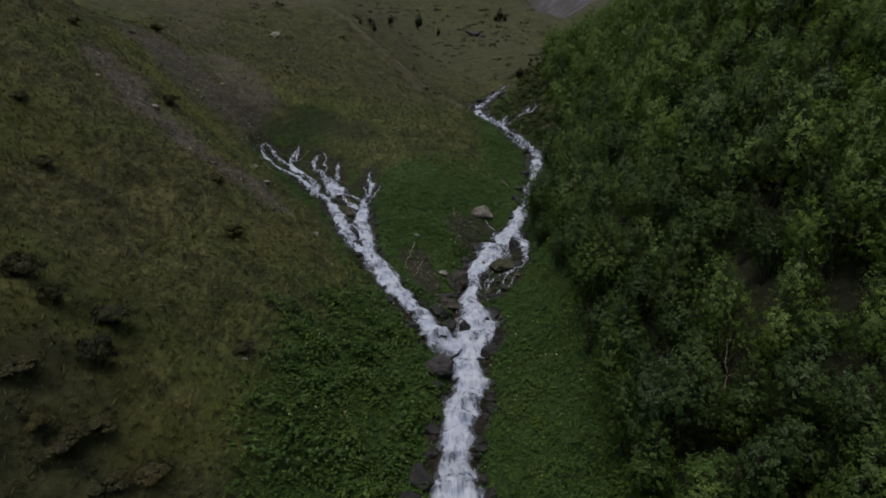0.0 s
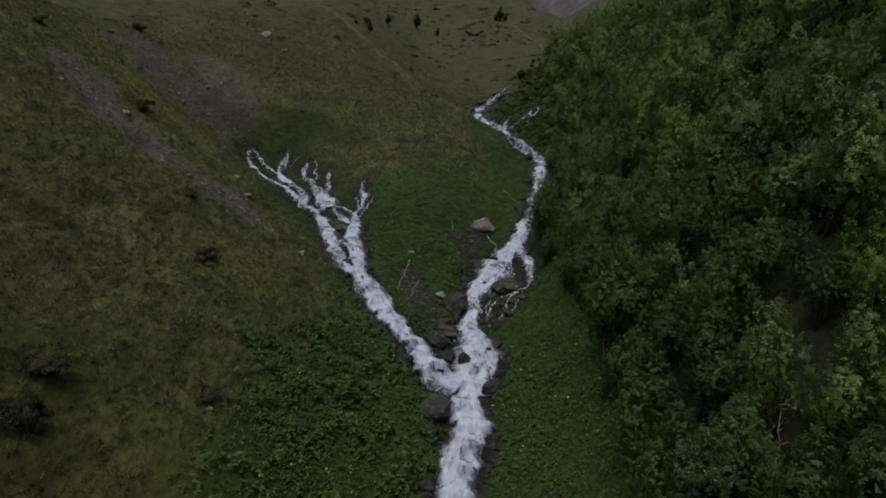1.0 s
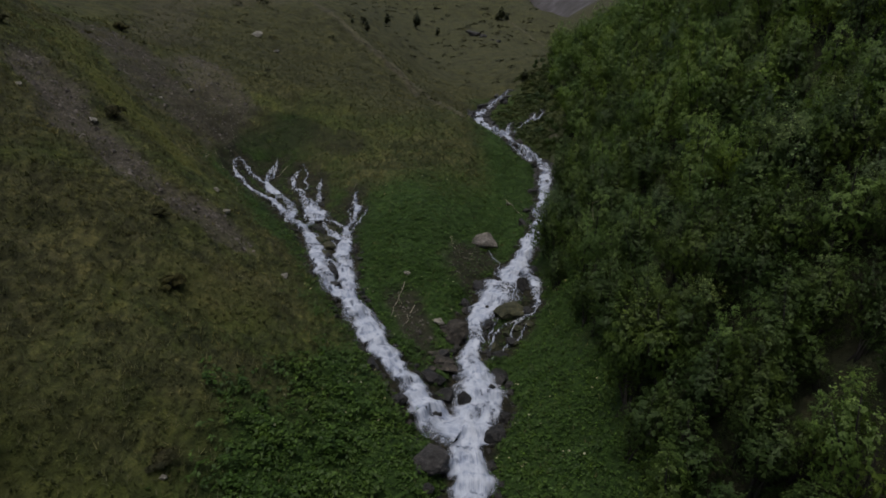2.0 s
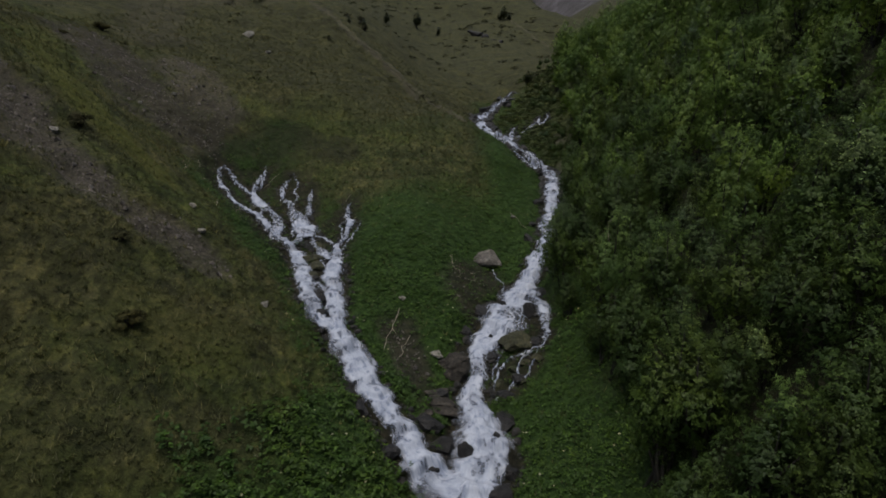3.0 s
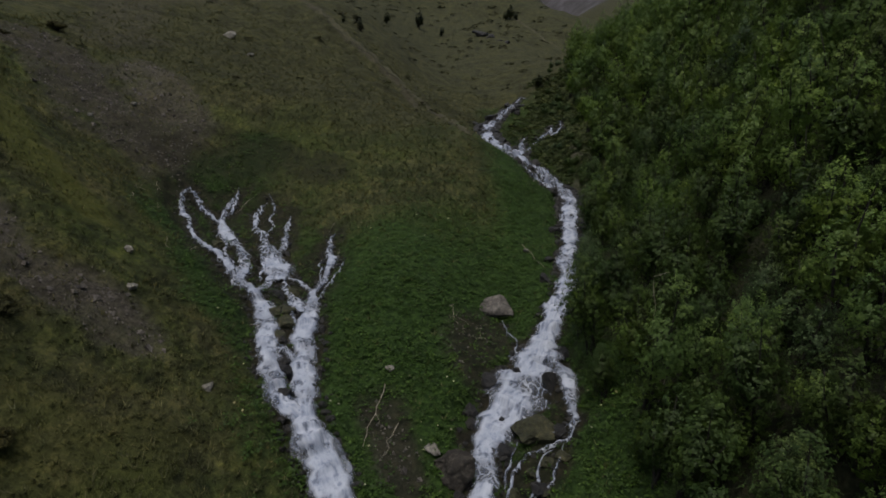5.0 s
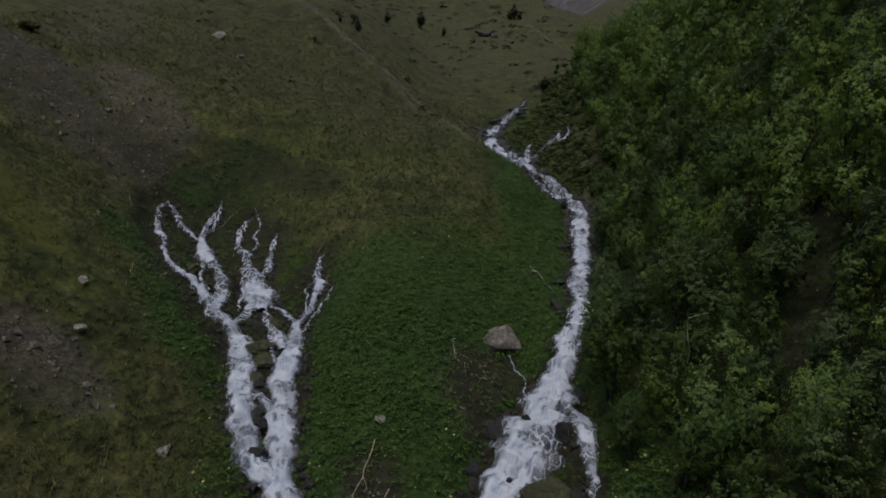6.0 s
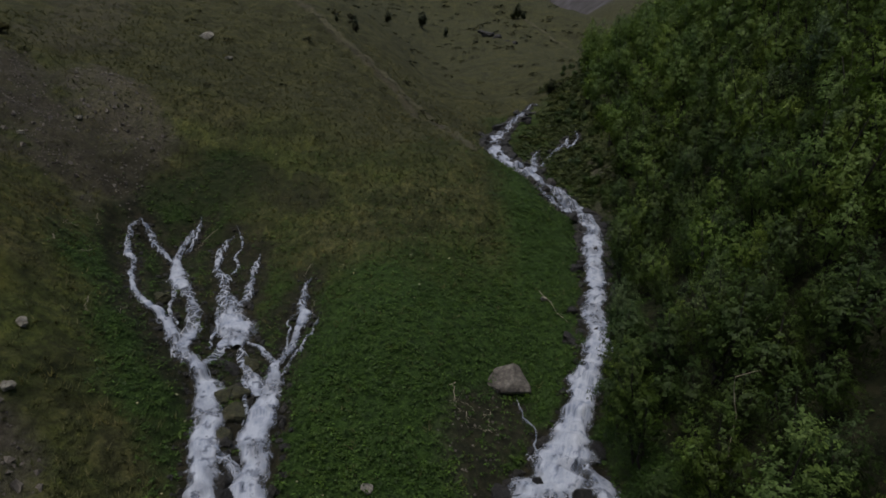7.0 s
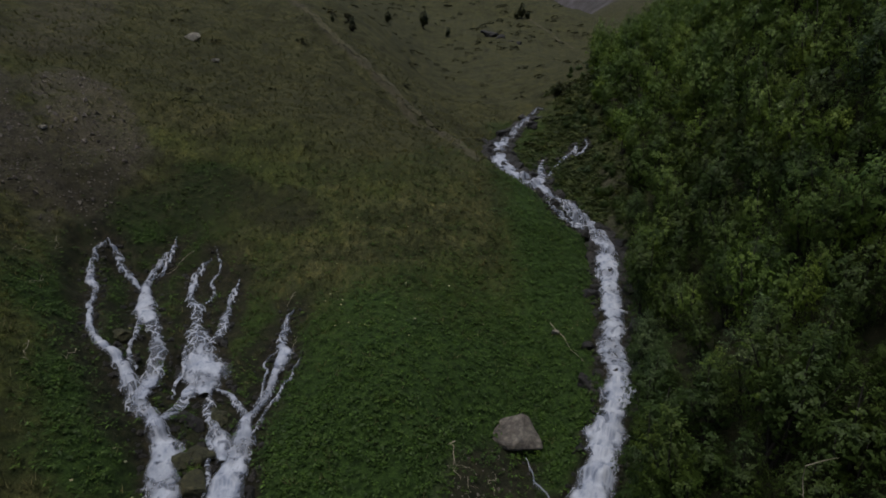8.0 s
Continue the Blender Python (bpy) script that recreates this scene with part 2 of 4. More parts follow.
# ---- number helpers ----
def lattice(ix, iy, seed):
    h = (ix.astype(np.int64) * 374761393 + iy.astype(np.int64) * 668265263 + seed * 1442695041) & 0x7FFFFFFF
    h = ((h ^ (h >> 13)) * 1274126177) & 0x7FFFFFFF
    return ((h ^ (h >> 16)) & 0xFFFF) / 65535.0


def rough(x, y, size, seed=0, octaves=4):
    """Smooth random field between about -1 and 1, with features of that size in metres."""
    out, amp, total = 0.0, 1.0, 0.0
    for k in range(octaves):
        u, v = np.asarray(x) / size + 17.3 * k, np.asarray(y) / size - 9.1 * k
        i, j = np.floor(u), np.floor(v)
        a, b = u - i, v - j
        a, b = a * a * (3 - 2 * a), b * b * (3 - 2 * b)
        s = seed * 31 + k
        top = lattice(i, j, s) * (1 - a) + lattice(i + 1, j, s) * a
        low = lattice(i, j + 1, s) * (1 - a) + lattice(i + 1, j + 1, s) * a
        out = out + amp * (2 * (top * (1 - b) + low * b) - 1)
        total, amp, size = total + amp, amp * 0.5, size * 0.5
    return out / total * 1.6


def step01(a, b, v):
    s = np.clip((np.asarray(v, float) - a) / float(b - a), 0, 1)
    return s * s * (3 - 2 * s)


def mesh_of(name, verts, faces, mat, smooth=True):
    """A mesh from arrays of places and of corner numbers (all faces with as many corners)."""
    verts, faces = np.asarray(verts, np.float32), np.asarray(faces, np.int32)
    me = bpy.data.meshes.new(name)
    me.vertices.add(len(verts))
    me.vertices.foreach_set("co", verts.ravel())
    me.loops.add(faces.size)
    me.loops.foreach_set("vertex_index", faces.ravel())
    me.polygons.add(len(faces))
    me.polygons.foreach_set("loop_start", np.arange(0, faces.size, faces.shape[1], dtype=np.int32))
    me.polygons.foreach_set("loop_total", np.full(len(faces), faces.shape[1], dtype=np.int32))
    me.polygons.foreach_set("use_smooth", np.full(len(faces), smooth))
    me.materials.append(mat)
    me.update(calc_edges=True)
    me.validate()
    return me


# ---- the lie of the land ----
# heights in metres of a coarse net: a row for each distance up the valley, a column for each distance across it
ACROSS = np.array([-34, -24, -16, -9, -2, 5, 12, 24, 60.0])
ALONG = np.array([-10, 16, 28, 38, 48, 58, 70, 84, 104, 145, 200.0])
LAND = np.array([
    (18.0, 10.1, 1.6, -4.0, -6.4, -3.3, 6.0, 21.6, 55.7),
    (22.7, 17.1, 12.3, 4.7, -0.0, 3.2, 9.8, 22.7, 56.7),
    (23.7, 17.6, 11.6, 8.0, 4.1, 4.4, 12.8, 23.4, 57.8),
    (24.8, 18.4, 13.3, 8.2, 5.3, 5.2, 11.3, 23.4, 59.0),
    (25.6, 18.8, 11.9, 7.9, 8.1, 5.9, 10.5, 25.9, 59.0),
    (23.2, 15.7, 9.4, 9.2, 9.8, 7.8, 8.3, 27.5, 58.1),
    (22.1, 18.1, 15.9, 14.6, 13.4, 11.5, 8.5, 25.5, 58.0),
    (23.4, 20.9, 18.0, 16.6, 13.8, 11.7, 11.2, 21.9, 58.0),
    (29.0, 26.6, 25.2, 21.5, 16.5, 14.7, 15.6, 20.8, 55.0),
    (35.8, 30.9, 26.4, 22.0, 18.0, 18.8, 19.6, 17.8, 40.0),
    (36.1, 34.2, 31.6, 29.2, 28.5, 28.0, 27.5, 30.5, 20.0),
])


def spline_weights(knots, v):
    n = len(knots)
    gap = np.diff(knots)
    slope = np.zeros((n, n))
    slope[0, :2] = -1 / gap[0], 1 / gap[0]
    slope[-1, -2:] = -1 / gap[-1], 1 / gap[-1]
    for k in range(1, n - 1):
        a, b = gap[k - 1], gap[k]
        slope[k, k - 1:k + 2] = -b / (a * (a + b)), b / (a * (a + b)) - a / (b * (a + b)), a / (b * (a + b))
    i = np.clip(np.searchsorted(knots, v) - 1, 0, n - 2)
    h = gap[i]
    s = np.clip((v - knots[i]) / h, 0, 1)
    w = np.zeros((len(v), n))
    r = np.arange(len(v))
    w[r, i] += 2 * s ** 3 - 3 * s ** 2 + 1
    w[r, i + 1] += 3 * s ** 2 - 2 * s ** 3
    w += ((s ** 3 - 2 * s ** 2 + s) * h)[:, None] * slope[i] + ((s ** 3 - s ** 2) * h)[:, None] * slope[i + 1]
    beyond = v - np.clip(v, knots[0], knots[-1])
    w += beyond[:, None] * np.where((beyond > 0)[:, None], slope[-1], slope[0])
    return w


def land(x, y):
    """Height of the bare land, without stream beds and small bumps."""
    x, y = np.ravel(np.asarray(x, float)), np.ravel(np.asarray(y, float))
    cx, cy = np.clip(x, -75, 62), np.clip(y, -10, 200)
    z = np.empty(len(x))
    for k in range(0, len(x), 40000):
        s = slice(k, k + 40000)
        z[s] = np.einsum("ij,jk,ik->i", spline_weights(ALONG, cy[s]), LAND, spline_weights(ACROSS, cx[s]))
    out, on, back = np.abs(x - cx), np.maximum(y - 200, 0), np.maximum(-10 - y, 0)
    z += 90 * (1 - np.exp(-out / 160)) - 25 * (1 - np.exp(-back / 120))
    near = 1 - step01(15, 38, x - 0.10 * on)
    z += 150 * (1 - np.exp(-on / 420)) * near + 260 * step01(260, 1300, on) * (1 - near) + step01(0, 250, on + out) * 22 * rough(x, y, 180, 3)
    return z


# ---- streams: x, y and width of the white water, from below upwards ----
MAIN_LOW = [(1.6, -26.0, 2.7), (0.4, -16.0, 2.5), (1.1, -6.0, 2.7), (0.9, 4.0, 2.6), (0.8, 9.0, 2.5), (0.9, 13.5, 2.5), (0.7, 17.5, 2.5), (0.6, 20.8, 2.4), (0.4, 22.3, 1.81), (0.5, 23.3, 2.0), (0.9, 24.6, 2.08),
            (1.3, 26.1, 2.09), (1.4, 27.8, 1.89), (1.3, 29.4, 2.0), (2.0, 31.4, 2.9), (2.1, 33.0, 2.6), (1.9, 34.7, 1.6), (1.8, 36.1, 1.5),
            (2.2, 37.4, 0.99), (2.1, 38.7, 1.19), (2.5, 39.9, 1.93), (3.4, 41.3, 2.57), (4.1, 42.6, 2.96), (4.7, 43.9, 2.78), (5.3, 45.1, 2.5)]
MAIN_HIGH = [(5.3, 45.1, 2.5), (5.7, 46.3, 1.63), (6.3, 47.9, 1.37), (6.8, 49.2, 1.35), (7.5, 50.5, 1.11), (7.8, 51.3, 1.37), (8.2, 53.3, 1.4),
             (8.4, 55.4, 1.23), (9.0, 57.1, 1.21), (9.4, 59.0, 1.58), (9.9, 61.8, 1.38), (10.3, 64.0, 1.7), (10.8, 66.6, 1.75), (10.7, 68.8, 1.7),
             (10.2, 70.7, 2.3), (9.3, 71.6, 2.4), (8.3, 72.2, 2.3), (7.2, 72.6, 2.1), (6.1, 73.4, 1.9), (5.0, 74.8, 1.7), (4.5, 78.6, 1.75),
             (5.1, 86.1, 1.6), (6.5, 90.6, 1.0), (8.4, 95.1, 1.0), (10.3, 95.8, 0.45)]
LEFT = [(1.2, 29.9, 2.5), (0.2, 30.4, 2.4), (-0.7, 31.4, 1.75), (-1.75, 33.2, 1.4), (-2.98, 35.0, 1.55), (-4.0, 36.9, 1.65), (-4.75, 37.9, 1.65),
        (-5.2, 38.9, 1.45), (-5.4, 40.1, 1.25), (-5.8, 41.2, 1.45), (-5.9, 42.5, 1.35), (-6.25, 44.0, 1.35), (-6.4, 45.6, 1.13), (-6.5, 46.6, 0.99),
        (-6.6, 47.4, 0.96), (-6.75, 48.1, 0.7), (-6.5, 48.6, 0.5), (-6.4, 49.4, 0.51), (-6.4, 50.5, 0.55), (-6.4, 51.9, 0.79), (-6.8, 53.0, 0.64),
        (-6.9, 54.4, 0.38), (-6.8, 55.7, 0.14)]
ARM = [(-5.2, 38.7, 1.09), (-6.15, 39.3, 0.95), (-6.85, 40.6, 1.1), (-7.4, 41.8, 1.2), (-7.95, 43.3, 1.2), (-8.1, 44.4, 1.17), (-8.6, 45.3, 1.1),
       (-8.9, 46.2, 1.19), (-9.7, 47.3, 0.93), (-10.6, 48.1, 0.85), (-11.1, 48.7, 0.79), (-11.8, 49.4, 0.74), (-12.5, 50.1, 0.63), (-13.4, 50.6, 0.46),
       (-14.25, 51.6, 0.35), (-15.35, 53.3, 0.34), (-16.3, 55.3, 0.37), (-17.2, 56.7, 0.55), (-18.0, 58.6, 0.37), (-18.0, 60.0, 0.27)]
STREAMS = [
    ("main_stream", MAIN_LOW + MAIN_HIGH[1:], 0.08), ("side_stream", LEFT, 0.08), ("side_stream", ARM, 0.07),
    ("rivulet", [(-7.9, 43.5, 0.85), (-7.2, 42.9, 0.56), (-6.2, 42.0, 0.81)], 0.19),
    ("rivulet", [(-18.0, 59.9, 0.27), (-17.3, 59.2, 0.5), (-16.5, 58.3, 0.5), (-15.8, 57.7, 0.36), (-15.2, 57.0, 0.28)], 0.2),
    ("rivulet", [(-10.6, 48.1, 0.71), (-10.8, 49.0, 0.79), (-11.1, 50.2, 0.76), (-11.5, 51.4, 0.72), (-12.5, 53.2, 0.64), (-13.8, 54.9, 1.15), (-14.7, 56.8, 0.86),
                 (-15.2, 58.1, 0.5), (-15.2, 59.7, 0.5), (-15.0, 60.8, 0.34), (-14.9, 61.6, 0.19)], 0.17),
    ("rivulet", [(-15.0, 58.4, 0.25), (-14.8, 59.2, 0.36), (-14.8, 60.4, 0.26), (-14.9, 61.3, 0.17)], 0.2),
    ("rivulet", [(-11.4, 49.7, 0.28), (-11.9, 50.2, 0.3), (-12.4, 51.0, 0.29), (-12.9, 52.4, 0.33), (-13.4, 54.0, 0.47)], 0.2),
    ("rivulet", [(-9.7, 47.3, 0.5), (-9.5, 48.1, 0.61), (-9.4, 48.9, 0.59), (-9.5, 49.7, 0.8), (-9.5, 50.6, 0.9)], 0.15),
    ("rivulet", [(-8.8, 49.4, 1.2), (-9.2, 50.4, 1.76), (-9.8, 51.6, 1.76), (-10.3, 52.9, 1.33), (-11.0, 54.1, 0.8), (-11.7, 55.8, 0.73), (-12.5, 57.0, 0.54),
                 (-12.9, 58.5, 0.56), (-12.9, 59.4, 0.6), (-12.6, 60.3, 0.25)], 0.17),
    ("rivulet", [(-9.7, 48.8, 0.18), (-10.0, 49.7, 0.21), (-10.1, 50.6, 0.3), (-10.6, 51.8, 0.36), (-10.8, 52.7, 0.29)], 0.2),
    ("rivulet", [(-9.8, 52.7, 0.51), (-9.9, 54.2, 0.55), (-10.2, 55.8, 0.41), (-10.4, 57.2, 0.43), (-10.4, 58.3, 0.14)], 0.19),
    ("rivulet", [(-11.5, 56.0, 0.2), (-11.3, 57.0, 0.22), (-11.9, 58.2, 0.21), (-11.8, 59.2, 0.21), (-12.3, 60.3, 0.17), (-12.7, 61.2, 0.13)], 0.16),
    ("rivulet", [(-8.7, 49.8, 0.5), (-8.4, 48.7, 0.54), (-7.9, 47.8, 0.44), (-7.5, 46.5, 0.28), (-7.1, 45.2, 0.25), (-6.9, 44.4, 0.3)], 0.19),
    ("rivulet", [(-7.9, 47.9, 0.62), (-7.3, 47.1, 0.9), (-6.8, 46.0, 0.8)], 0.26),
    ("rivulet", [(-8.5, 50.0, 0.66), (-7.7, 49.4, 0.4), (-7.0, 48.6, 0.42), (-6.6, 47.9, 0.49)], 0.19),
    ("rivulet", [(-6.2, 47.3, 0.2), (-6.1, 48.7, 0.17), (-5.9, 49.5, 0.18), (-5.6, 50.4, 0.18), (-5.7, 51.6, 0.12)], 0.16),
    ("rivulet", [(-6.7, 48.7, 0.12), (-6.7, 50.1, 0.15), (-7.0, 51.6, 0.19), (-6.8, 52.4, 0.17)], 0.16),
    ("rivulet", [(3.5, 48.3, 0.1), (3.75, 47.7, 0.1), (3.8, 47.3, 0.12), (4.15, 46.9, 0.1), (4.2, 46.2, 0.1), (4.1, 45.6, 0.1), (4.3, 45.0, 0.12)], 0.24),
    ("rivulet", [(4.7, 84.6, 0.59), (4.0, 86.3, 0.45), (3.4, 86.6, 0.16)], 0.1),
    ("rivulet", [(8.5, 96.2, 0.35), (9.3, 96.4, 0.47), (10.2, 98.7, 0.19), (10.6, 97.6, 0.15)], 0.1),
    ("rivulet", [(10.4, 68.9, 0.7), (9.4, 68.8, 0.84), (8.4, 69.2, 0.68), (7.6, 70.2, 0.3), (7.2, 71.4, 0.2)], 0.06),
    ("rivulet", [(7.0, 72.8, 1.5), (7.9, 77.8, 1.1), (8.3, 81.5, 0.55), (9.3, 84.5, 0.2)], 0.08),
    ("rivulet", [(7.6, 75.0, 0.5), (8.9, 79.6, 0.32), (10.0, 82.7, 0.25), (11.1, 84.2, 0.75), (11.9, 84.8, 0.65), (12.4, 86.8, 0.25)], 0.06),
    ("rivulet", [(11.4, 83.9, 0.32), (12.4, 84.3, 0.3), (13.2, 85.6, 0.32), (13.2, 87.5, 0.14)], 0.06),
    ("rivulet", [(5.8, 44.4, 1.3), (6.1, 43.2, 1.2), (6.15, 42.0, 1.0), (6.05, 40.9, 0.7), (5.9, 39.8, 0.42), (5.5, 38.7, 0.24), (4.7, 38.5, 0.2), (4.0, 38.4, 0.16), (3.4, 37.8, 0.2),
                 (3.1, 37.0, 0.16), (2.8, 36.0, 0.2)], 0.24),
    ("rivulet", [(4.8, 38.5, 0.18), (4.3, 37.7, 0.14), (4.0, 36.9, 0.18), (3.6, 35.9, 0.13), (2.8, 35.2, 0.15)], 0.24),
    ("rivulet", [(3.6, 39.1, 0.14), (3.1, 38.0, 0.16), (2.8, 36.9, 0.18)], 0.24),
    ("rivulet", [(5.8, 39.4, 0.2), (5.1, 39.2, 0.16), (4.6, 39.9, 0.13), (3.9, 40.6, 0.2)], 0.24),
    ("rivulet", [(5.4, 38.6, 0.15), (4.9, 37.6, 0.12), (4.7, 36.8, 0.14), (4.1, 36.4, 0.1), (3.4, 35.6, 0.1)], 0.24),
]
STEP = 0.08


def flow(course):
    """Points every STEP metres along a course: x, y, width, bed height and the distance run."""
    c = np.array(course, float)
    ends = land(c[[0, -1], 0], c[[0, -1], 1])
    c = c if ends[1] >= ends[0] else c[::-1]
    c = np.vstack([2 * c[0] - c[1], c, 2 * c[-1] - c[-2]])
    out = []
    for a, b, d, e in zip(c, c[1:], c[2:], c[3:]):
        u = np.linspace(0, 1, 60, endpoint=False)[:, None]
        out.append(0.5 * (2 * b + (d - a) * u + (2 * a - 5 * b + 4 * d - e) * u ** 2 + (3 * b - a - 3 * d + e) * u ** 3))
    p = np.vstack(out)
    way = np.append(0, np.cumsum(np.hypot(*np.diff(p[:, :2], axis=0).T)))
    at = np.arange(0, way[-1], STEP)
    p = np.column_stack([np.interp(at, way, p[:, k]) for k in range(3)])
    small = np.clip(1.2 - p[:, 2], 0, 1)
    p[:, 0] += 0.13 * small * rough(at, 0 * at + c[0, 0], 0.7, 23, 3)
    p[:, 1] += 0.13 * small * rough(at, 0 * at + c[0, 1], 0.7, 24, 3)
    z = land(p[:, 0], p[:, 1])
    low = np.minimum.accumulate(z[::-1])[::-1]
    high = np.maximum.accumulate(z)
    z = 0.5 * (low + high)
    k = np.hanning(19)
    z = np.convolve(np.pad(z, 9, "edge"), k / k.sum(), "valid")
    run = np.arange(len(p)) * STEP
    big = np.clip(p[:, 2], 0.2, 2.0)
    z = z - 0.10 - 0.06 * big + 0.09 * big * rough(run, p[:, 0], 1.3, 11, 2)
    return np.column_stack([p[:, 0], p[:, 1], np.clip(p[:, 2], 0.07, 4), z, run])


FLOWS = [flow(c) for _, c, _ in STREAMS]
BED = np.vstack([f[::2] for f in FLOWS])


def bed_near(x, y):
    """Distance from the water's edge, and the bed's height there."""
    edge, height = np.full(len(x), 99.0), np.zeros(len(x))
    idx = np.where((x > -22) & (x < 17) & (y > -32) & (y < 100))[0]
    for k in range(0, len(idx), 4000):
        i = idx[k:k + 4000]
        d = np.hypot(x[i, None] - BED[:, 0], y[i, None] - BED[:, 1]) - BED[:, 2] / 2
        j = np.argmin(d, axis=1)
        edge[i], height[i] = d[np.arange(len(i)), j], BED[j, 3]
    return edge, height


LUSH_EDGE = np.array([(0, -8.0), (18, -8.2), (27, -7.9), (33, -5.6), (38, -7.0), (44, -10.6), (50, -15.4), (56, -19.6), (62, -19.6), (66, -15), (68, -7),
                      (72, -1), (80, 2.6), (92, 3.5), (100, 12), (120, 24), (160, 40)], float)
FOREST_EDGE = np.array([(0, 6.6), (20, 6.6), (30, 6.9), (36, 7.0), (40, 6.7), (46, 6.9), (52, 8.5), (58, 10.0), (66, 12.0), (75, 14.2), (84, 14.8), (92, 14.8),
                        (99, 16.4), (110, 18.4), (124, 21.8), (138, 28.3), (155, 36), (200, 60)], float)


def strip(x, y, way, width):
    """1 inside a strip along a way, fading out at its edges."""
    d = np.full(len(x), 99.0)
    for a, b in zip(way, way[1:]):
        a, b = np.array(a, float), np.array(b, float)
        u = np.clip(((x - a[0]) * (b - a)[0] + (y - a[1]) * (b - a)[1]) / ((b - a) @ (b - a)), 0, 1)
        d = np.minimum(d, np.hypot(x - a[0] - u * (b - a)[0], y - a[1] - u * (b - a)[1]))
    return 1 - step01(0.6, 1.3, d / width + 0.45 * rough(x, y, 2.2, 21))


def cover(x, y):
    """How lush and how stony the ground is."""
    lush = step01(-1.2, 1.4, x - np.interp(y, *LUSH_EDGE.T) + 1.6 * rough(x, y, 4.0, 5))
    nose = step01(53, 62, y - 0.3 * x + 4 * rough(x, y, 5, 6)) * (1 - step01(2.5, 5.5, x + 0.0 * y))
    lush = lush * (1 - 0.85 * nose * step01(-15, -11, x))
    lush = lush * (1 - 0.55 * step01(70, 80, y + 6 * rough(x, y, 5, 16)) * (1 - 0.45 * step01(5, 7.5, x))) * (1 - step01(92, 104, y + 6 * rough(x, y, 9, 15)))
    lush = lush * (1 - 0.6 * step01(64, 70, y) * step01(9.0, 11.5, x + 0.8 * rough(x, y, 2.0, 19)))
    scree = np.maximum.reduce([0.6 * strip(x, y, [(-20, 106), (-16.3, 101.3), (-13.8, 97.8), (-8.9, 92.9), (-5.1, 89), (-0.4, 80), (2.2, 72)], 0.5), strip(x, y, [(-24.5, 44.6), (-19.2, 41.0), (-15.8, 39.3), (-12.6, 39.3)], 1.75),
                               0.85 * strip(x, y, [(-31, 66), (-25.5, 62.5), (-21.8, 61)], 3.3), 0.75 * strip(x, y, [(-24.5, 69.5), (-20.5, 64.5)], 2.6), 0.6 * strip(x, y, [(2.0, 43.4), (1.6, 45.0), (2.2, 47.0)], 1.3),
                               0.8 * strip(x, y, [(-2.0, 39.2), (-1.2, 37.0)], 0.9), 0.7 * strip(x, y, [(13.6, 78), (13.4, 73), (12.6, 69)], 1.3),
                               0.35 * strip(x, y, [(-30, 76), (-36, 92), (-22, 110)], 3.0)])
    scree = scree * (0.75 + 0.25 * step01(-0.35, 0.3, rough(x, y, 1.6, 24, 3)))
    fresh = strip(x, y, [(-33, 63), (-27, 54), (-22, 48.6), (-17.2, 46.2)], 1.4) * (1 - scree) * (1 - 0.6 * step01(53, 62, y))
    fresh = np.maximum(fresh, 0.35 * step01(0.25, 0.6, rough(x, y, 5.5, 81, 3)) * (x < -8) * (y < 40))
    fresh = np.maximum(fresh, 0.5 * step01(28, 17, y) * (x < -5) * step01(-0.5, 0.3, rough(x, y, 2.5, 83, 3)))
    return lush, scree, fresh


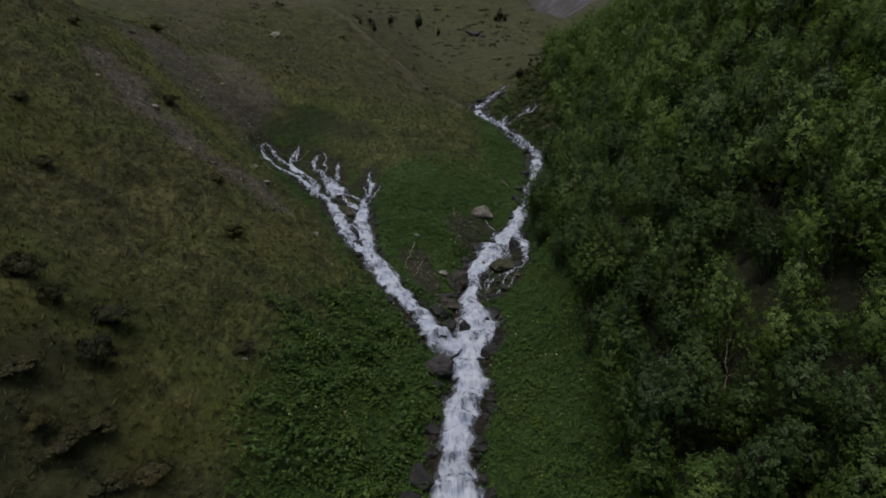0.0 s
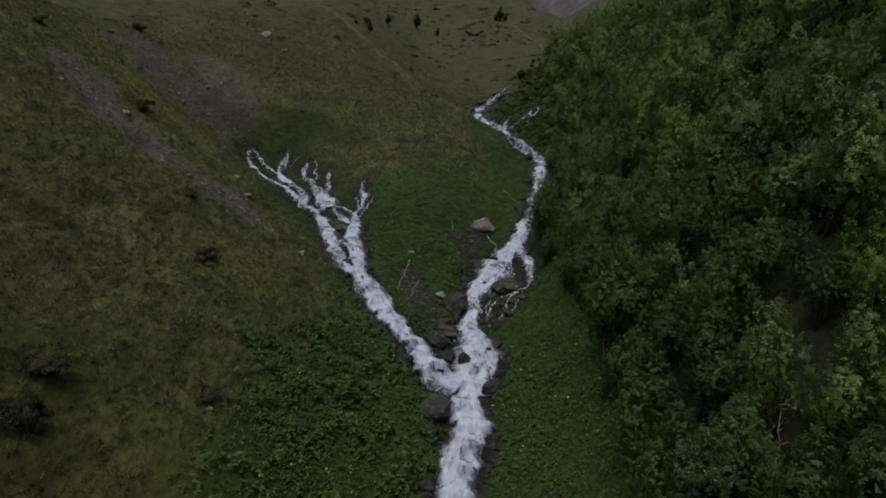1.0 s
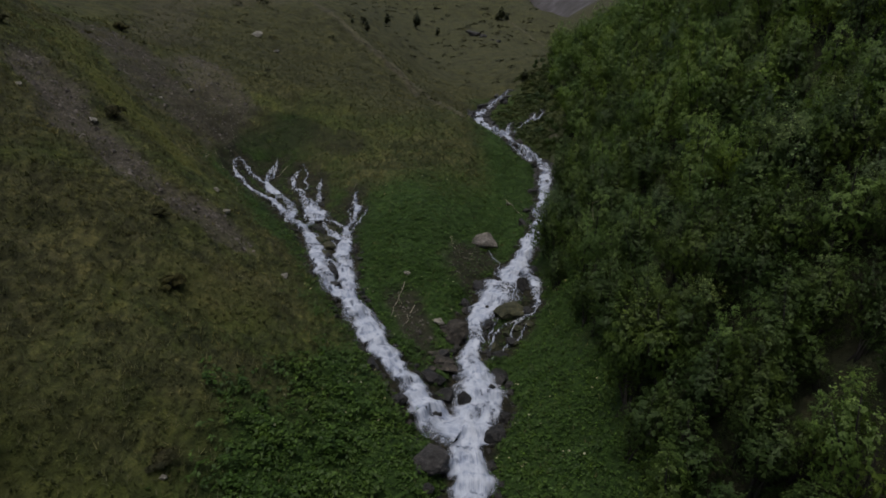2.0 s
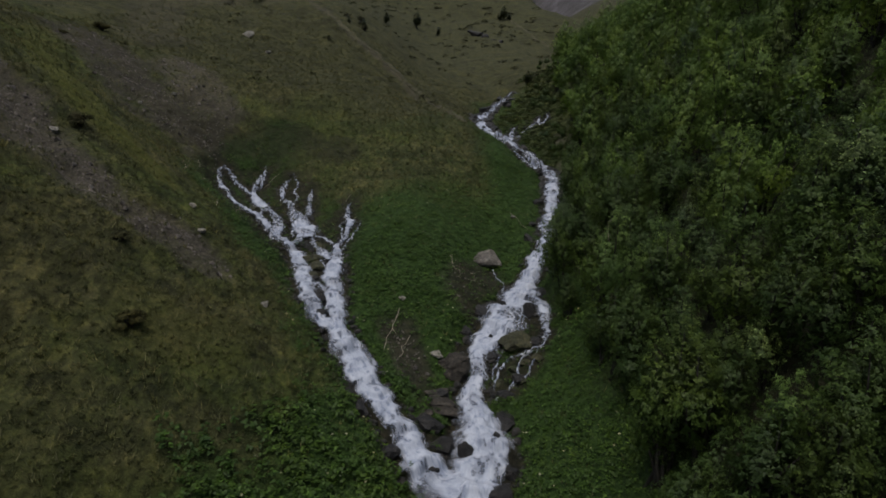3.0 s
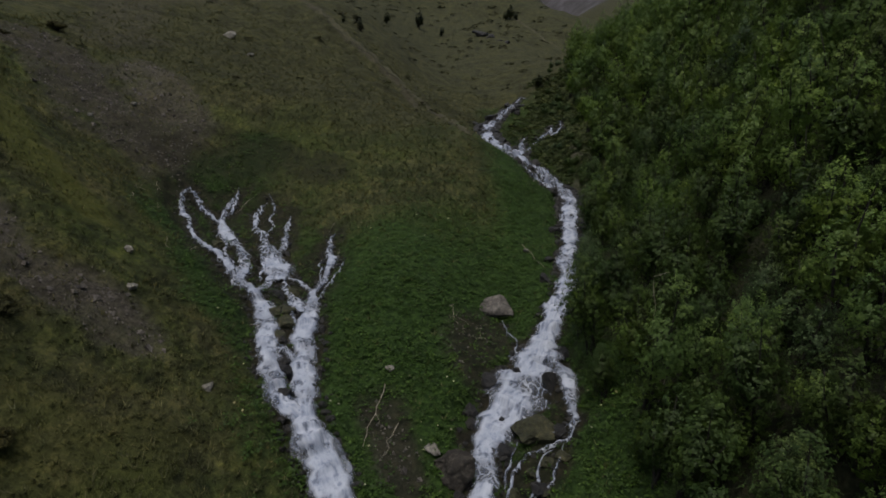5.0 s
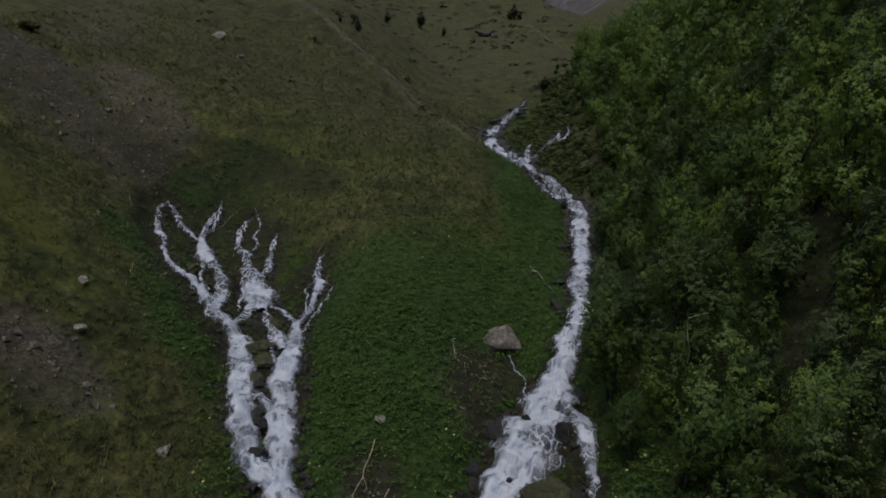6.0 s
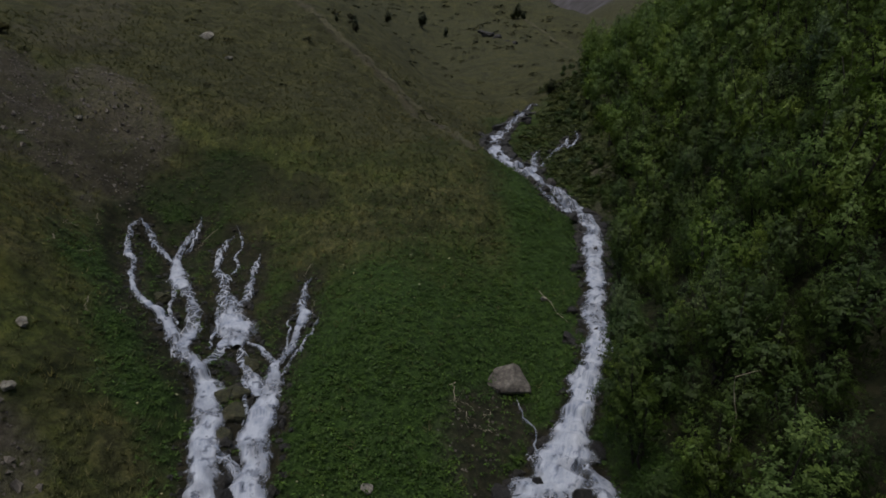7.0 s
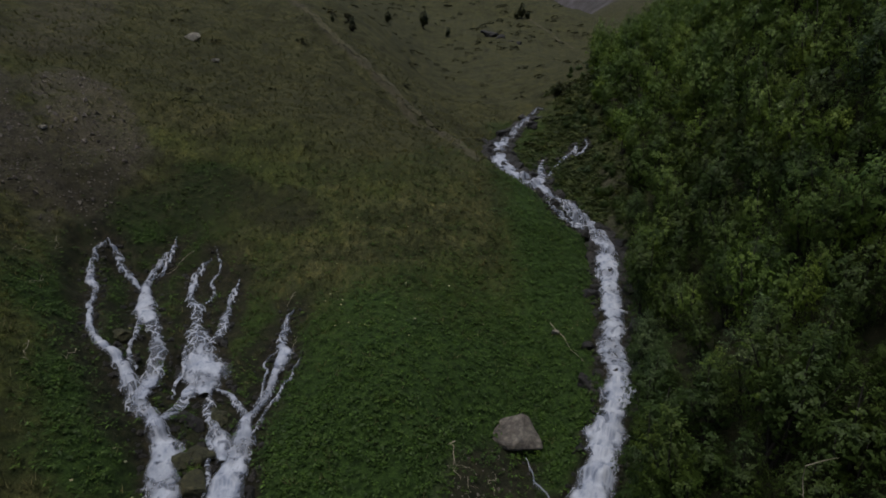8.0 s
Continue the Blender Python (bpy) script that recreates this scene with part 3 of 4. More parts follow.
def terrain(x, y):
    """Height of the finished ground, and its shares of lush, stony, wet or tree-shaded, alpine, fresh and dull cover.
    """
    x, y = np.ravel(np.asarray(x, float)), np.ravel(np.asarray(y, float))
    z = land(x, y)
    edge, bed = bed_near(x, y)
    lush, scree, fresh = cover(x, y)
    calm = step01(0.1, 1.6, edge)
    bumps = 0.30 * rough(x, y, 7.0, 1) + 0.16 * rough(x, y, 1.8, 2) * (1 - 0.4 * lush) + (0.06 + 0.05 * (1 - lush)) * rough(x, y, 0.75, 4, 2)
    terraces = 0.10 * rough(x * 0.35 + y * 0.2, y * 0.35 + z * 1.2, 0.8, 9, 2) * (1 - lush)
    z = z + calm * (bumps + terraces + scree * (0.10 * rough(x, y, 0.9, 27, 2) + 0.05 * rough(x, y, 0.4, 28, 1)))
    z = z - 0.4 * strip(x, y, [(-24.5, 44.6), (-19.2, 41.0), (-15.8, 39.3), (-12.6, 39.3)], 1.6)
    z = z + 0.35 * strip(x, y, [(-16.3, 101.3), (-13.8, 97.8), (-9.0, 94.1), (-5.2, 89.9), (-1.6, 85.6), (0.8, 78), (2.4, 71)], 1.3)
    f = step01(0.02, 1.1, edge + 0.25 * rough(x, y, 0.9, 8, 2) * step01(0.1, 0.6, edge))
    z = np.where(edge < 90, bed - 0.12 + f * (z - bed + 0.12), z)
    wet = 1 - step01(0.0, 0.4, edge + 0.45 * rough(x, y, 0.8, 7, 3))
    # forest floor: dark soil with the trees' shade painted in, through the wet colour
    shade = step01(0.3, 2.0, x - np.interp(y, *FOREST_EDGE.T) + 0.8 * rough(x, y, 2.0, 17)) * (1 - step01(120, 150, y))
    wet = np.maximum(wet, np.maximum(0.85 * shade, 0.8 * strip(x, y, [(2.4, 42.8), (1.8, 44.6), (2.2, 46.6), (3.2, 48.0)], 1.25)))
    wet = np.maximum(wet, 0.9 * strip(x, y, [(5.6, 41.0), (4.7, 38.4), (3.5, 36.2)], 0.95))
    wet = np.maximum(wet, 0.7 * strip(x, y, [(-0.3, 35.0), (-1.5, 38.5), (-2.2, 40.0)], 0.9))
    wet = np.maximum(wet, 0.85 * (1 - step01(0.3, 1.5, edge + 0.7 * rough(x, y, 1.1, 18, 3))) * step01(-4.5, -6.5, x) * step01(43, 47, y))
    wet = np.maximum(wet, 0.62 * strip(x, y, [(-19.5, 61.5), (-16, 64.2), (-12, 64.6), (-9, 63)], 2.0))
    wet = np.maximum(wet, 0.4 * strip(x, y, [(-31, 66), (-25.5, 62.5), (-21.8, 61)], 3.0))
    alpine = np.maximum(step01(380, 560, y + 60 * rough(x, y, 60, 12)), step01(70, 110, z))
    dull = np.maximum(step01(60, 76, y + 5 * rough(x, y, 9, 82)), 0.85 * strip(x, y, [(-16, 16.8), (-9.5, 15.5)], 2.2)) * (1 - lush)
    return z, lush, scree, wet, alpine, fresh, dull


def height(x, y):
    return terrain(np.atleast_1d(x), np.atleast_1d(y))[0]


def spread(low, high, step, growth, start, end):
    mid = list(np.arange(low, high, step))
    s, v, before = step, low, []
    while v > start:
        s *= growth
        v -= s
        before.append(v)
    s, v, after = step, high, [high]
    while v < end:
        s *= growth
        v += s
        after.append(v)
    return np.array(before[::-1] + mid + after)


gx, gy = spread(-34, 16, 0.27, 1.10, -1800, 1800), spread(13, 92, 0.27, 1.04, -900, 2600)
X, Y = np.meshgrid(gx, gy)
Z, LU, SC, WET_SHADE, AL, FR, DU = terrain(X, Y)
nx, ny = len(gx), len(gy)
corner = (np.arange(ny - 1)[:, None] * nx + np.arange(nx - 1)[None, :]).ravel()
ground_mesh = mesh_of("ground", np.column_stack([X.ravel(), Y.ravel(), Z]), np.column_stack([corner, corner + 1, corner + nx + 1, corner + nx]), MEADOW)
for key, values in (("lush", LU), ("scree", SC), ("wet", WET_SHADE), ("alpine", AL), ("fresh", FR), ("dull", DU)):
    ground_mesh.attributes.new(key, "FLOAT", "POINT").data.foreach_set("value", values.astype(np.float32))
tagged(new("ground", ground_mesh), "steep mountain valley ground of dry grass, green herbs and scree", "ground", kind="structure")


# ---- white water ----
def stream(name, f, lace, seed):
    """A sheet of tumbling white water over its bed, ragged and torn where it runs thin."""
    t = np.gradient(f[:, :2], axis=0)
    t /= np.linalg.norm(t, axis=1, keepdims=True) + 1e-9
    side = np.column_stack([-t[:, 1], t[:, 0]])
    most = f[:, 2].max() * 1.25
    m = max(7, int(most / 0.06))
    u = np.linspace(-1, 1, m)[None, :]
    run = f[:, 4:5] + 0 * u
    half = f[:, 2:3] / 2 * ((1.06 if name == "main_stream" else 0.97) + 0.34 * rough(run, np.sign(u) * 3.0 + 0 * run, 0.8, seed, 3) + 0.05 * rough(run, np.sign(u) * 5.0 + 0 * run, 0.25, seed + 9, 2))
    tail = step01(0, 1.2, run[-1, 0] - run) * 0.75 + 0.25
    if name == "rivulet":
        tail = tail * (step01(0, 0.6, run) * 0.5 + 0.5)
    half = np.maximum(half * tail, 0.03)
    px = f[:, 0:1] + side[:, 0:1] * u * half
    py = f[:, 1:2] + side[:, 1:2] * u * half
    across = u * half
    big = np.clip(f[:, 2:3], 0.05, 1.8)
    lumps = 0.05 * big * rough(run * 1.1, across * 0.7, 0.7, 31, 2) + 0.02 * big * rough(run * 0.7, across, 0.25, 32, 2)
    slope = np.clip(np.gradient(f[:, 3:4], STEP, axis=0), 0, 1.2)
    length = 0.5 + 0.3 * np.clip(f[:, 2:3], 0, 2.5)
    phase = np.cumsum(np.full_like(f[:, :1], STEP) / length, axis=0) + 0.35 * rough(across, run * 0.8, 0.6, seed + 50, 3) + 0.25 * rough(run, 0 * run, 1.6, seed + 51, 2)
    part_way = phase - np.floor(phase)
    drop = step01(0.0, 0.38, part_way)
    fall = step01(0.0, 0.1, part_way) * (1 - step01(0.28, 0.42, part_way)) * step01(0.05, 0.3, slope)
    pz = (f[:, 3:4] + 0.03 + 0.03 * step01(0.15, 0.5, f[:, 2:3]) + 0.08 * big * (1 - u ** 2) + lumps + (drop - part_way) * slope * length * (1 - 0.5 * u ** 2)
          - 0.12 * np.abs(u) ** 3)
    fray = np.abs(u) + 0.17 * rough(run * 0.8, across, 0.3, seed + 33, 3)
    keep = fray < 1.0
    thin = (1.9 * lace + 0.06 + 0.42 * (1 - np.clip(f[:, 2:3] / 1.5, 0, 1)) + 0.27 * step01(60, 70, f[:, 1:2]) + 0.35 * np.abs(u) ** 3
            + (0.6 if name == "rivulet" else 0.4) * rough(run * 0.8, across, 0.9, seed + 34, 3) - 0.14 * big
            + (0.3 if name == "main_stream" else 0) * np.exp(-((f[:, 1:2] - 42.3) / 2.2) ** 2))
    thin = np.clip(thin * (0.6 + 0.4 * step01(0.15, 0.4, f[:, 2:3])), 0, 1)
    n = len(f)
    c = (np.arange(n - 1)[:, None] * m + np.arange(m - 1)[None, :])
    whole = keep[:-1, :-1] & keep[1:, :-1] & keep[:-1, 1:] & keep[1:, 1:]
    c = c[whole]
    faces = np.column_stack([c, c + 1, c + m + 1, c + m])
    used, faces = np.unique(faces, return_inverse=True)
    verts = np.column_stack([px.ravel(), py.ravel(), pz.ravel()])[used]
    me = mesh_of(name, verts, faces.reshape(-1, 4), WATER)
    along = np.column_stack([run.ravel() * 0.6, across.ravel(), np.full(run.size, seed * 7.0)])[used]
    me.attributes.new("flow", "FLOAT_VECTOR", "POINT").data.foreach_set("vector", along.astype(np.float32).ravel())
    me.attributes.new("thin", "FLOAT", "POINT").data.foreach_set("value", thin.ravel()[used].astype(np.float32))
    me.attributes.new("fall", "FLOAT", "POINT").data.foreach_set("value", fall.ravel()[used].astype(np.float32))
    me.attributes.new("rim", "FLOAT", "POINT").data.foreach_set("value", fray.ravel()[used].astype(np.float32))
    return new(name, me)


for k, ((name, _, lace), f) in enumerate(zip(STREAMS, FLOWS)):
    words = {"main_stream": "white foaming mountain stream tumbling over dark rocks", "side_stream": "white foaming side stream rushing down the green slope",
             "rivulet": "thin lacy rivulet of white water on wet rock"}[name]
    tagged(stream(name, f, lace, 40 + k), words, "stream", kind="structure")


# ---- footpaths worn into the far slope ----
def footpath(way, width, seed):
    p = np.array(way, float)
    run = np.append(0, np.cumsum(np.hypot(*np.diff(p, axis=0).T)))
    at = np.arange(0, run[-1], 0.35)
    x, y = np.interp(at, run, p[:, 0]), np.interp(at, run, p[:, 1])
    x = x + 0.2 * rough(at, 0 * at, 5.0, seed, 3)
    half = width / 2 * (1 + 0.5 * rough(at, 0 * at + 9, 1.2, seed, 3))
    t = np.column_stack([np.gradient(x), np.gradient(y)])
    t /= np.linalg.norm(t, axis=1, keepdims=True)
    rows = [np.column_stack([x - t[:, 1] * half * u, y + t[:, 0] * half * u]) for u in (-1, 0, 1)]
    v = np.stack(rows, axis=1).reshape(-1, 2)
    z = height(v[:, 0], v[:, 1]) + 0.06
    n = len(at) - 1
    c = (np.arange(n)[:, None] * 3 + np.arange(2)[None, :]).ravel()
    c = c[rough(v[c, 0], v[c, 1], 1.5, seed + 5, 2) > -0.9]
    me = mesh_of("footpath", np.column_stack([v, z]), np.column_stack([c, c + 1, c + 4, c + 3]), WORN_EARTH)
    return tagged(new("footpath", me), "narrow trodden footpath of pale earth across the slope", "path", kind="structure")


footpath([(-16.3, 101.3), (-13.8, 97.8), (-9.0, 94.1), (-5.2, 89.9), (-1.6, 85.6), (0.8, 78), (2.4, 71)], 0.75, 61)
footpath([(18.5, 192.0), (20.2, 182.0), (22.1, 174.2), (23.6, 167.5), (25.4, 161.6)], 0.8, 62)


# ---- plants ----
def leaf_cloud(rng, centres, radii, count, size, flat=0.5, up=0.5):
    """Diamond leaves in clumps round the centres, turned at random but mostly upwards."""
    which = rng.integers(0, len(centres), count)
    d = rng.normal(size=(count, 3))
    d /= np.linalg.norm(d, axis=1, keepdims=True)
    r = radii[which][:, None] * rng.uniform(0.35, 1.0, (count, 1)) ** 0.6
    p = centres[which] + d * r * np.array([1, 1, flat])
    mid = centres.mean(axis=0)
    out = p - mid
    out /= np.linalg.norm(out, axis=1, keepdims=True) + 1e-9
    nrm = d * 0.45 + out * 0.7 + np.array([0, 0, up]) + rng.normal(size=(count, 3)) * 0.25
    nrm /= np.linalg.norm(nrm, axis=1, keepdims=True)
    a = np.cross(nrm, rng.normal(size=(count, 3)))
    a /= np.linalg.norm(a, axis=1, keepdims=True) + 1e-9
    b = np.cross(nrm, a)
    s = size * rng.uniform(0.6, 1.3, (count, 1))
    q = np.stack([p - a * s + b * s * 0.5, p - a * s - b * s * 0.5, p + a * s], axis=1).reshape(-1, 3)
    return q, np.arange(count * 3).reshape(-1, 3)


def tube(bm, points, radii, sides=5):
    """A tapered limb through the points."""
    rings = []
    for k, (p, r) in enumerate(zip(points, radii)):
        d = (Vector(points[min(k + 1, len(points) - 1)]) - Vector(points[max(k - 1, 0)])).normalized()
        a = d.orthogonal().normalized()
        b = d.cross(a)
        rings.append([bm.verts.new(Vector(p) + (a * math.cos(q) + b * math.sin(q)) * r) for q in (2 * math.pi * i / sides for i in range(sides))])
    for lo, hi in zip(rings, rings[1:]):
        for i in range(sides):
            bm.faces.new((lo[i], lo[(i + 1) % sides], hi[(i + 1) % sides], hi[i]))
    bm.faces.new(rings[-1])
    bm.faces.new(rings[0][::-1])


def part(name, bm, mat, parent, label=""):
    me = bpy.data.meshes.new(name)
    bm.to_mesh(me)
    bm.free()
    me.materials.append(mat)
    me.polygons.foreach_set("use_smooth", [True] * len(me.polygons))
    ob = new(name, me)
    ob.parent = parent
    return tagged(ob, label)


def own_middle(points, plumes):
    """For each point the middle of the plume that it lies nearest to."""
    gap = (points[:, None, :] - plumes[None, :, :3]) / plumes[None, :, [3, 3, 4]]
    return plumes[np.argmin((gap ** 2).sum(axis=2), axis=1), :3]


def tree(name, seed, tall, wide, leaves, leaf, mat, words, stems=3):
    """A several-stemmed tree: each stem carries an upright plume of leafy sprays, and the plumes make an uneven crown."""
    rng = np.random.default_rng(seed)
    top = new(name)
    bm = bmesh.new()
    plumes = []
    count = int(rng.integers(6, 9))
    for s in range(count):
        ang = 2.4 * s + rng.uniform(-0.5, 0.5)
        reach = wide * (0.05 if s == 0 else rng.uniform(0.16, 0.30))
        high = tall * (1.0 if s == 0 else rng.uniform(0.58, 0.9))
        spot = np.array([math.cos(ang) * reach, math.sin(ang) * reach])
        low = tall * rng.uniform(0.0, 0.2)
        plumes.append((spot[0], spot[1], 0.5 * (high + low), wide * rng.uniform(0.20, 0.28), 0.5 * (high - low)))
        if s < stems:
            base = np.array([math.cos(ang) * 0.1, math.sin(ang) * 0.1, -0.5])
            tip = np.array([spot[0], spot[1], high * 0.9])
            pts = [base + (tip - base) * np.array([q ** 1.5, q ** 1.5, q]) + np.append(rng.normal(size=2) * 0.05, 0) for q in np.linspace(0, 1, 5)]
            tube(bm, pts, np.linspace(0.03 + 0.011 * tall, 0.01, 5), 4)
        else:
            root = np.array([spot[0] * 0.15, spot[1] * 0.15, tall * rng.uniform(0.1, 0.3)])
            tube(bm, [root, (root + np.array([spot[0], spot[1], high * 0.5])) / 2, (spot[0], spot[1], high * 0.85)], [0.028, 0.018, 0.006], 3)
    part("trunk", bm, BARK, top)
    plumes = np.array(plumes)
    per = 14
    n = leaves // per
    which = rng.choice(count, n, p=plumes[:, 3] * plumes[:, 4] / (plumes[:, 3] * plumes[:, 4]).sum())
    d = rng.normal(size=(n, 3)) + np.array([0, 0, 0.6])
    d /= np.linalg.norm(d, axis=1, keepdims=True)
    own = plumes[which]
    taper = 1 - 0.35 * np.clip(d[:, 2:3], 0, 1)
    root = own[:, :3] + d * np.column_stack([own[:, 3], own[:, 3], own[:, 4]]) * np.hstack([taper, taper, np.ones((n, 1))]) * rng.uniform(0.82, 1.0, (n, 1))
    way = d * [1, 1, 0.5] + [0, 0, 0.55] + rng.normal(size=(n, 3)) * 0.3
    way /= np.linalg.norm(way, axis=1, keepdims=True)
    long = rng.uniform(0.10, 0.34, (n, 1)) * wide / 2.4
    along = rng.uniform(0, 1, (n * per, 1))
    p = root.repeat(per, 0) + way.repeat(per, 0) * long.repeat(per, 0) * along + rng.normal(size=(n * per, 3)) * 0.055 * (1.4 - along) * leaf / 0.05
    mid = np.array([0, 0, 0.55 * tall])
    out = (p - mid) / [wide * 0.5, wide * 0.5, tall * 0.45]
    out /= np.linalg.norm(out, axis=1, keepdims=True) + 1e-9
    face = d.repeat(per, 0) * 0.4 + out * 0.6 + [0, 0, 0.25] + rng.normal(size=(n * per, 3)) * 0.2
    face /= np.linalg.norm(face, axis=1, keepdims=True)
    a = np.cross(face, rng.normal(size=(n * per, 3)))
    a /= np.linalg.norm(a, axis=1, keepdims=True) + 1e-9
    b = np.cross(face, a)
    s = leaf * rng.uniform(0.6, 1.3, (n * per, 1))
    v = np.stack([p - a * s + b * s * 0.55, p - a * s - b * s * 0.55, p + a * s], axis=1).reshape(-1, 3)
    w, _ = leaf_cloud(rng, plumes[:, :3] * [0.9, 0.9, 0.94], plumes[:, 3] * 0.78, 210, leaf * 2.7, 1.7)
    v = np.vstack([v, w]).reshape(-1, 3, 3)
    middle = v.mean(axis=1)
    bulge = (middle - own_middle(middle, plumes)) / [1, 1, 1.4]
    out = (middle - mid) / [wide * 0.5, wide * 0.5, tall * 0.45]
    bulge /= np.linalg.norm(bulge, axis=1, keepdims=True) + 1e-9
    out /= np.linalg.norm(out, axis=1, keepdims=True) + 1e-9
    soft = bulge * 0.7 + out * 0.5 + rng.normal(size=out.shape) * 0.2
    soft /= np.linalg.norm(soft, axis=1, keepdims=True)
    turned = np.einsum("ij,ij->i", np.cross(v[:, 1] - v[:, 0], v[:, 2] - v[:, 0]), soft) < 0
    v[turned] = v[turned][:, ::-1]
    me = mesh_of("crown", v.reshape(-1, 3), np.arange(len(v) * 3).reshape(-1, 3), mat)
    me.normals_split_custom_set_from_vertices(soft.repeat(3, 0))
    crown = new("crown", me)
    crown.parent = top
    return tagged(top, words, "tree")


def bush(name, seed, tall, wide, leaves, leaf, mat, words):
    rng = np.random.default_rng(seed)
    top = new(name)
    bm = bmesh.new()
    centres, radii = [], []
    for s in range(16):
        ang, span = rng.uniform(0, 6.28), wide * 0.5 * rng.uniform(0.2, 0.95)
        tip = np.array([math.cos(ang) * span, math.sin(ang) * span, tall * rng.uniform(0.35, 0.9) * (1.1 - 0.5 * span / wide)])
        tube(bm, [(0, 0, -0.15), tuple(tip * 0.5 + np.array([0, 0, 0.05])), tuple(tip)], [0.03, 0.018, 0.006], 4)
        centres.append(tip)
        radii.append(wide * rng.uniform(0.12, 0.2))
    part("stems", bm, BARK, top)
    v, f = leaf_cloud(rng, np.array(centres), np.array(radii), leaves, leaf, 0.6)
    v[:, 2] = np.maximum(v[:, 2], 0.0)
    leaf_ob = new("foliage", mesh_of("foliage", v, f, mat, False))
    leaf_ob.parent = top
    return tagged(top, words, "bush")


rng = np.random.default_rng(7)
KINDS = [
    ("birch_tree", BIRCH_LEAF, "bushy mountain birch with fresh green leaves on the slope", "birches on the slope", 0.066),
    ("alder_tree", ALDER_LEAF, "dark green alder with several stems on the slope", "alders on the slope", 0.070),
    ("willow_tree", WILLOW_LEAF, "grey-green willow with pale leaves on the slope", "willows on the slope", 0.062),
    ("rowan_tree", ROWAN_LEAF, "bushy rowan with yellow-green leaves on the slope", "rowans on the slope", 0.064),
]
MODELS = []
for k, (name, mat, words, group, leaf) in enumerate(KINDS):
    models = []
    for v in range(5):
        tall, wide = (3.9, 4.1, 2.1, 4.0, 3.1)[v] * (1, 0.95, 0.85, 0.95)[k], (2.25, 2.45, 1.9, 2.3, 2.05)[v]
        amount, small = ((2800, 0.72), (1700, 0.95), (1700, 0.72), (4600, 0.58), (4200, 0.56))[v]
        models.append(tagged(tree(name, 100 + 10 * k + v, tall, wide, amount, leaf * small, mat, words, 3 + v % 2), group=group))
    MODELS.append(models)

spots, y = [], 8.0
while y < 152:
    step = 1.8 + max(0, y - 50) * 0.008 - 0.25 * (y < 30)
    x, i = float(np.interp(y, *FOREST_EDGE.T)) + rng.uniform(0.2, 1.2), 0
    while x < min(38 if y < 120 else 46, 24 + 0.16 * y, 5 + 0.82 * y) and (y < 92 or i < 7):
        dark_hollow = math.hypot((x - 11.6) / 1.7, (y - 21.6) / 2.0) < 1
        spots.append((x, y + rng.uniform(-0.8, 0.8), -1 if dark_hollow else i))
        rise = float(np.diff(land([x, x + 1], [y, y]))[0])
        x, i = x + step * rng.uniform(0.8, 1.2) / math.sqrt(1 + rise * rise), i + 1
    y += step * 0.98
used = [[False] * 5 for _ in KINDS]
tops = height([s[0] for s in spots], [s[1] for s in spots])
for (x, y, i), z in zip(spots, tops):
    if z > 22.8 + 0.085 * math.hypot(x, y):
        continue
    patch = float(rough(np.array([x]), np.array([y]), 6.0, 51, 2)[0]) + rng.normal() * 0.35
    patch += 0.085 * min(x - 12.5, 9) + 0.014 * min(y - 42, 28) - 0.5 * (y < 30) - 0.5 * (x - float(np.interp(y, *FOREST_EDGE.T)) < 6.5) * (38 < y < 60)
    k = 1 if patch < -0.12 else 2 if abs(patch - 0.1) < 0.07 else 3 if rough(np.array([x]), np.array([y]), 5.0, 59, 2)[0] + 0.25 * rng.normal() > 0.02 else 0
    k = 2 if y < 62 and rng.uniform() < 0.1 else k
    v = (3 + int(rng.integers(0, 2)) if (i < 5 and y < 58) or y < 36 else 0 if y < 66 else 1) if rng.uniform() < (0.85 if i else 0.9 if 37 < y < 60 else 0.5) else 2
    grow = rng.uniform(0.7, 1.3)
    if i < 0:
        k, v, grow = 1, 3, rng.uniform(0.5, 0.75)
    at = pose(x, y, float(z), rng.normal() * 4, rng.normal() * 4 - 8, rng.uniform(0, 360))
    if used[k][v]:
        ob = copy_thing(MODELS[k][v], at)
    else:
        ob, used[k][v] = MODELS[k][v], True
        ob.matrix_basis = at
    ob.scale = (grow, grow, grow * rng.uniform(0.88, 1.22))

for k, models in enumerate(MODELS):
    for v, ob in enumerate(models):
        if not used[k][v]:
            for o in (*ob.children_recursive, ob):
                bpy.data.objects.remove(o)

# low shrubs in front of the trees by the upper stream
for k in range(60):
    y = rng.uniform(64, 116)
    x = float(np.interp(y, *FOREST_EDGE.T)) - 3.4 * rng.uniform() ** 1.6 + 0.3
    if float(bed_near(np.array([x]), np.array([y]))[0][0]) < 0.6:
        continue
    ob = copy_thing(MODELS[(1, 1, 2)[k % 3]][2], pose(x, y, float(height(x, y)[0]) - 0.15, 0, 0, 40 * k))
    ob.scale = (rng.uniform(0.4, 0.75),) * 2 + (rng.uniform(0.35, 0.65),)

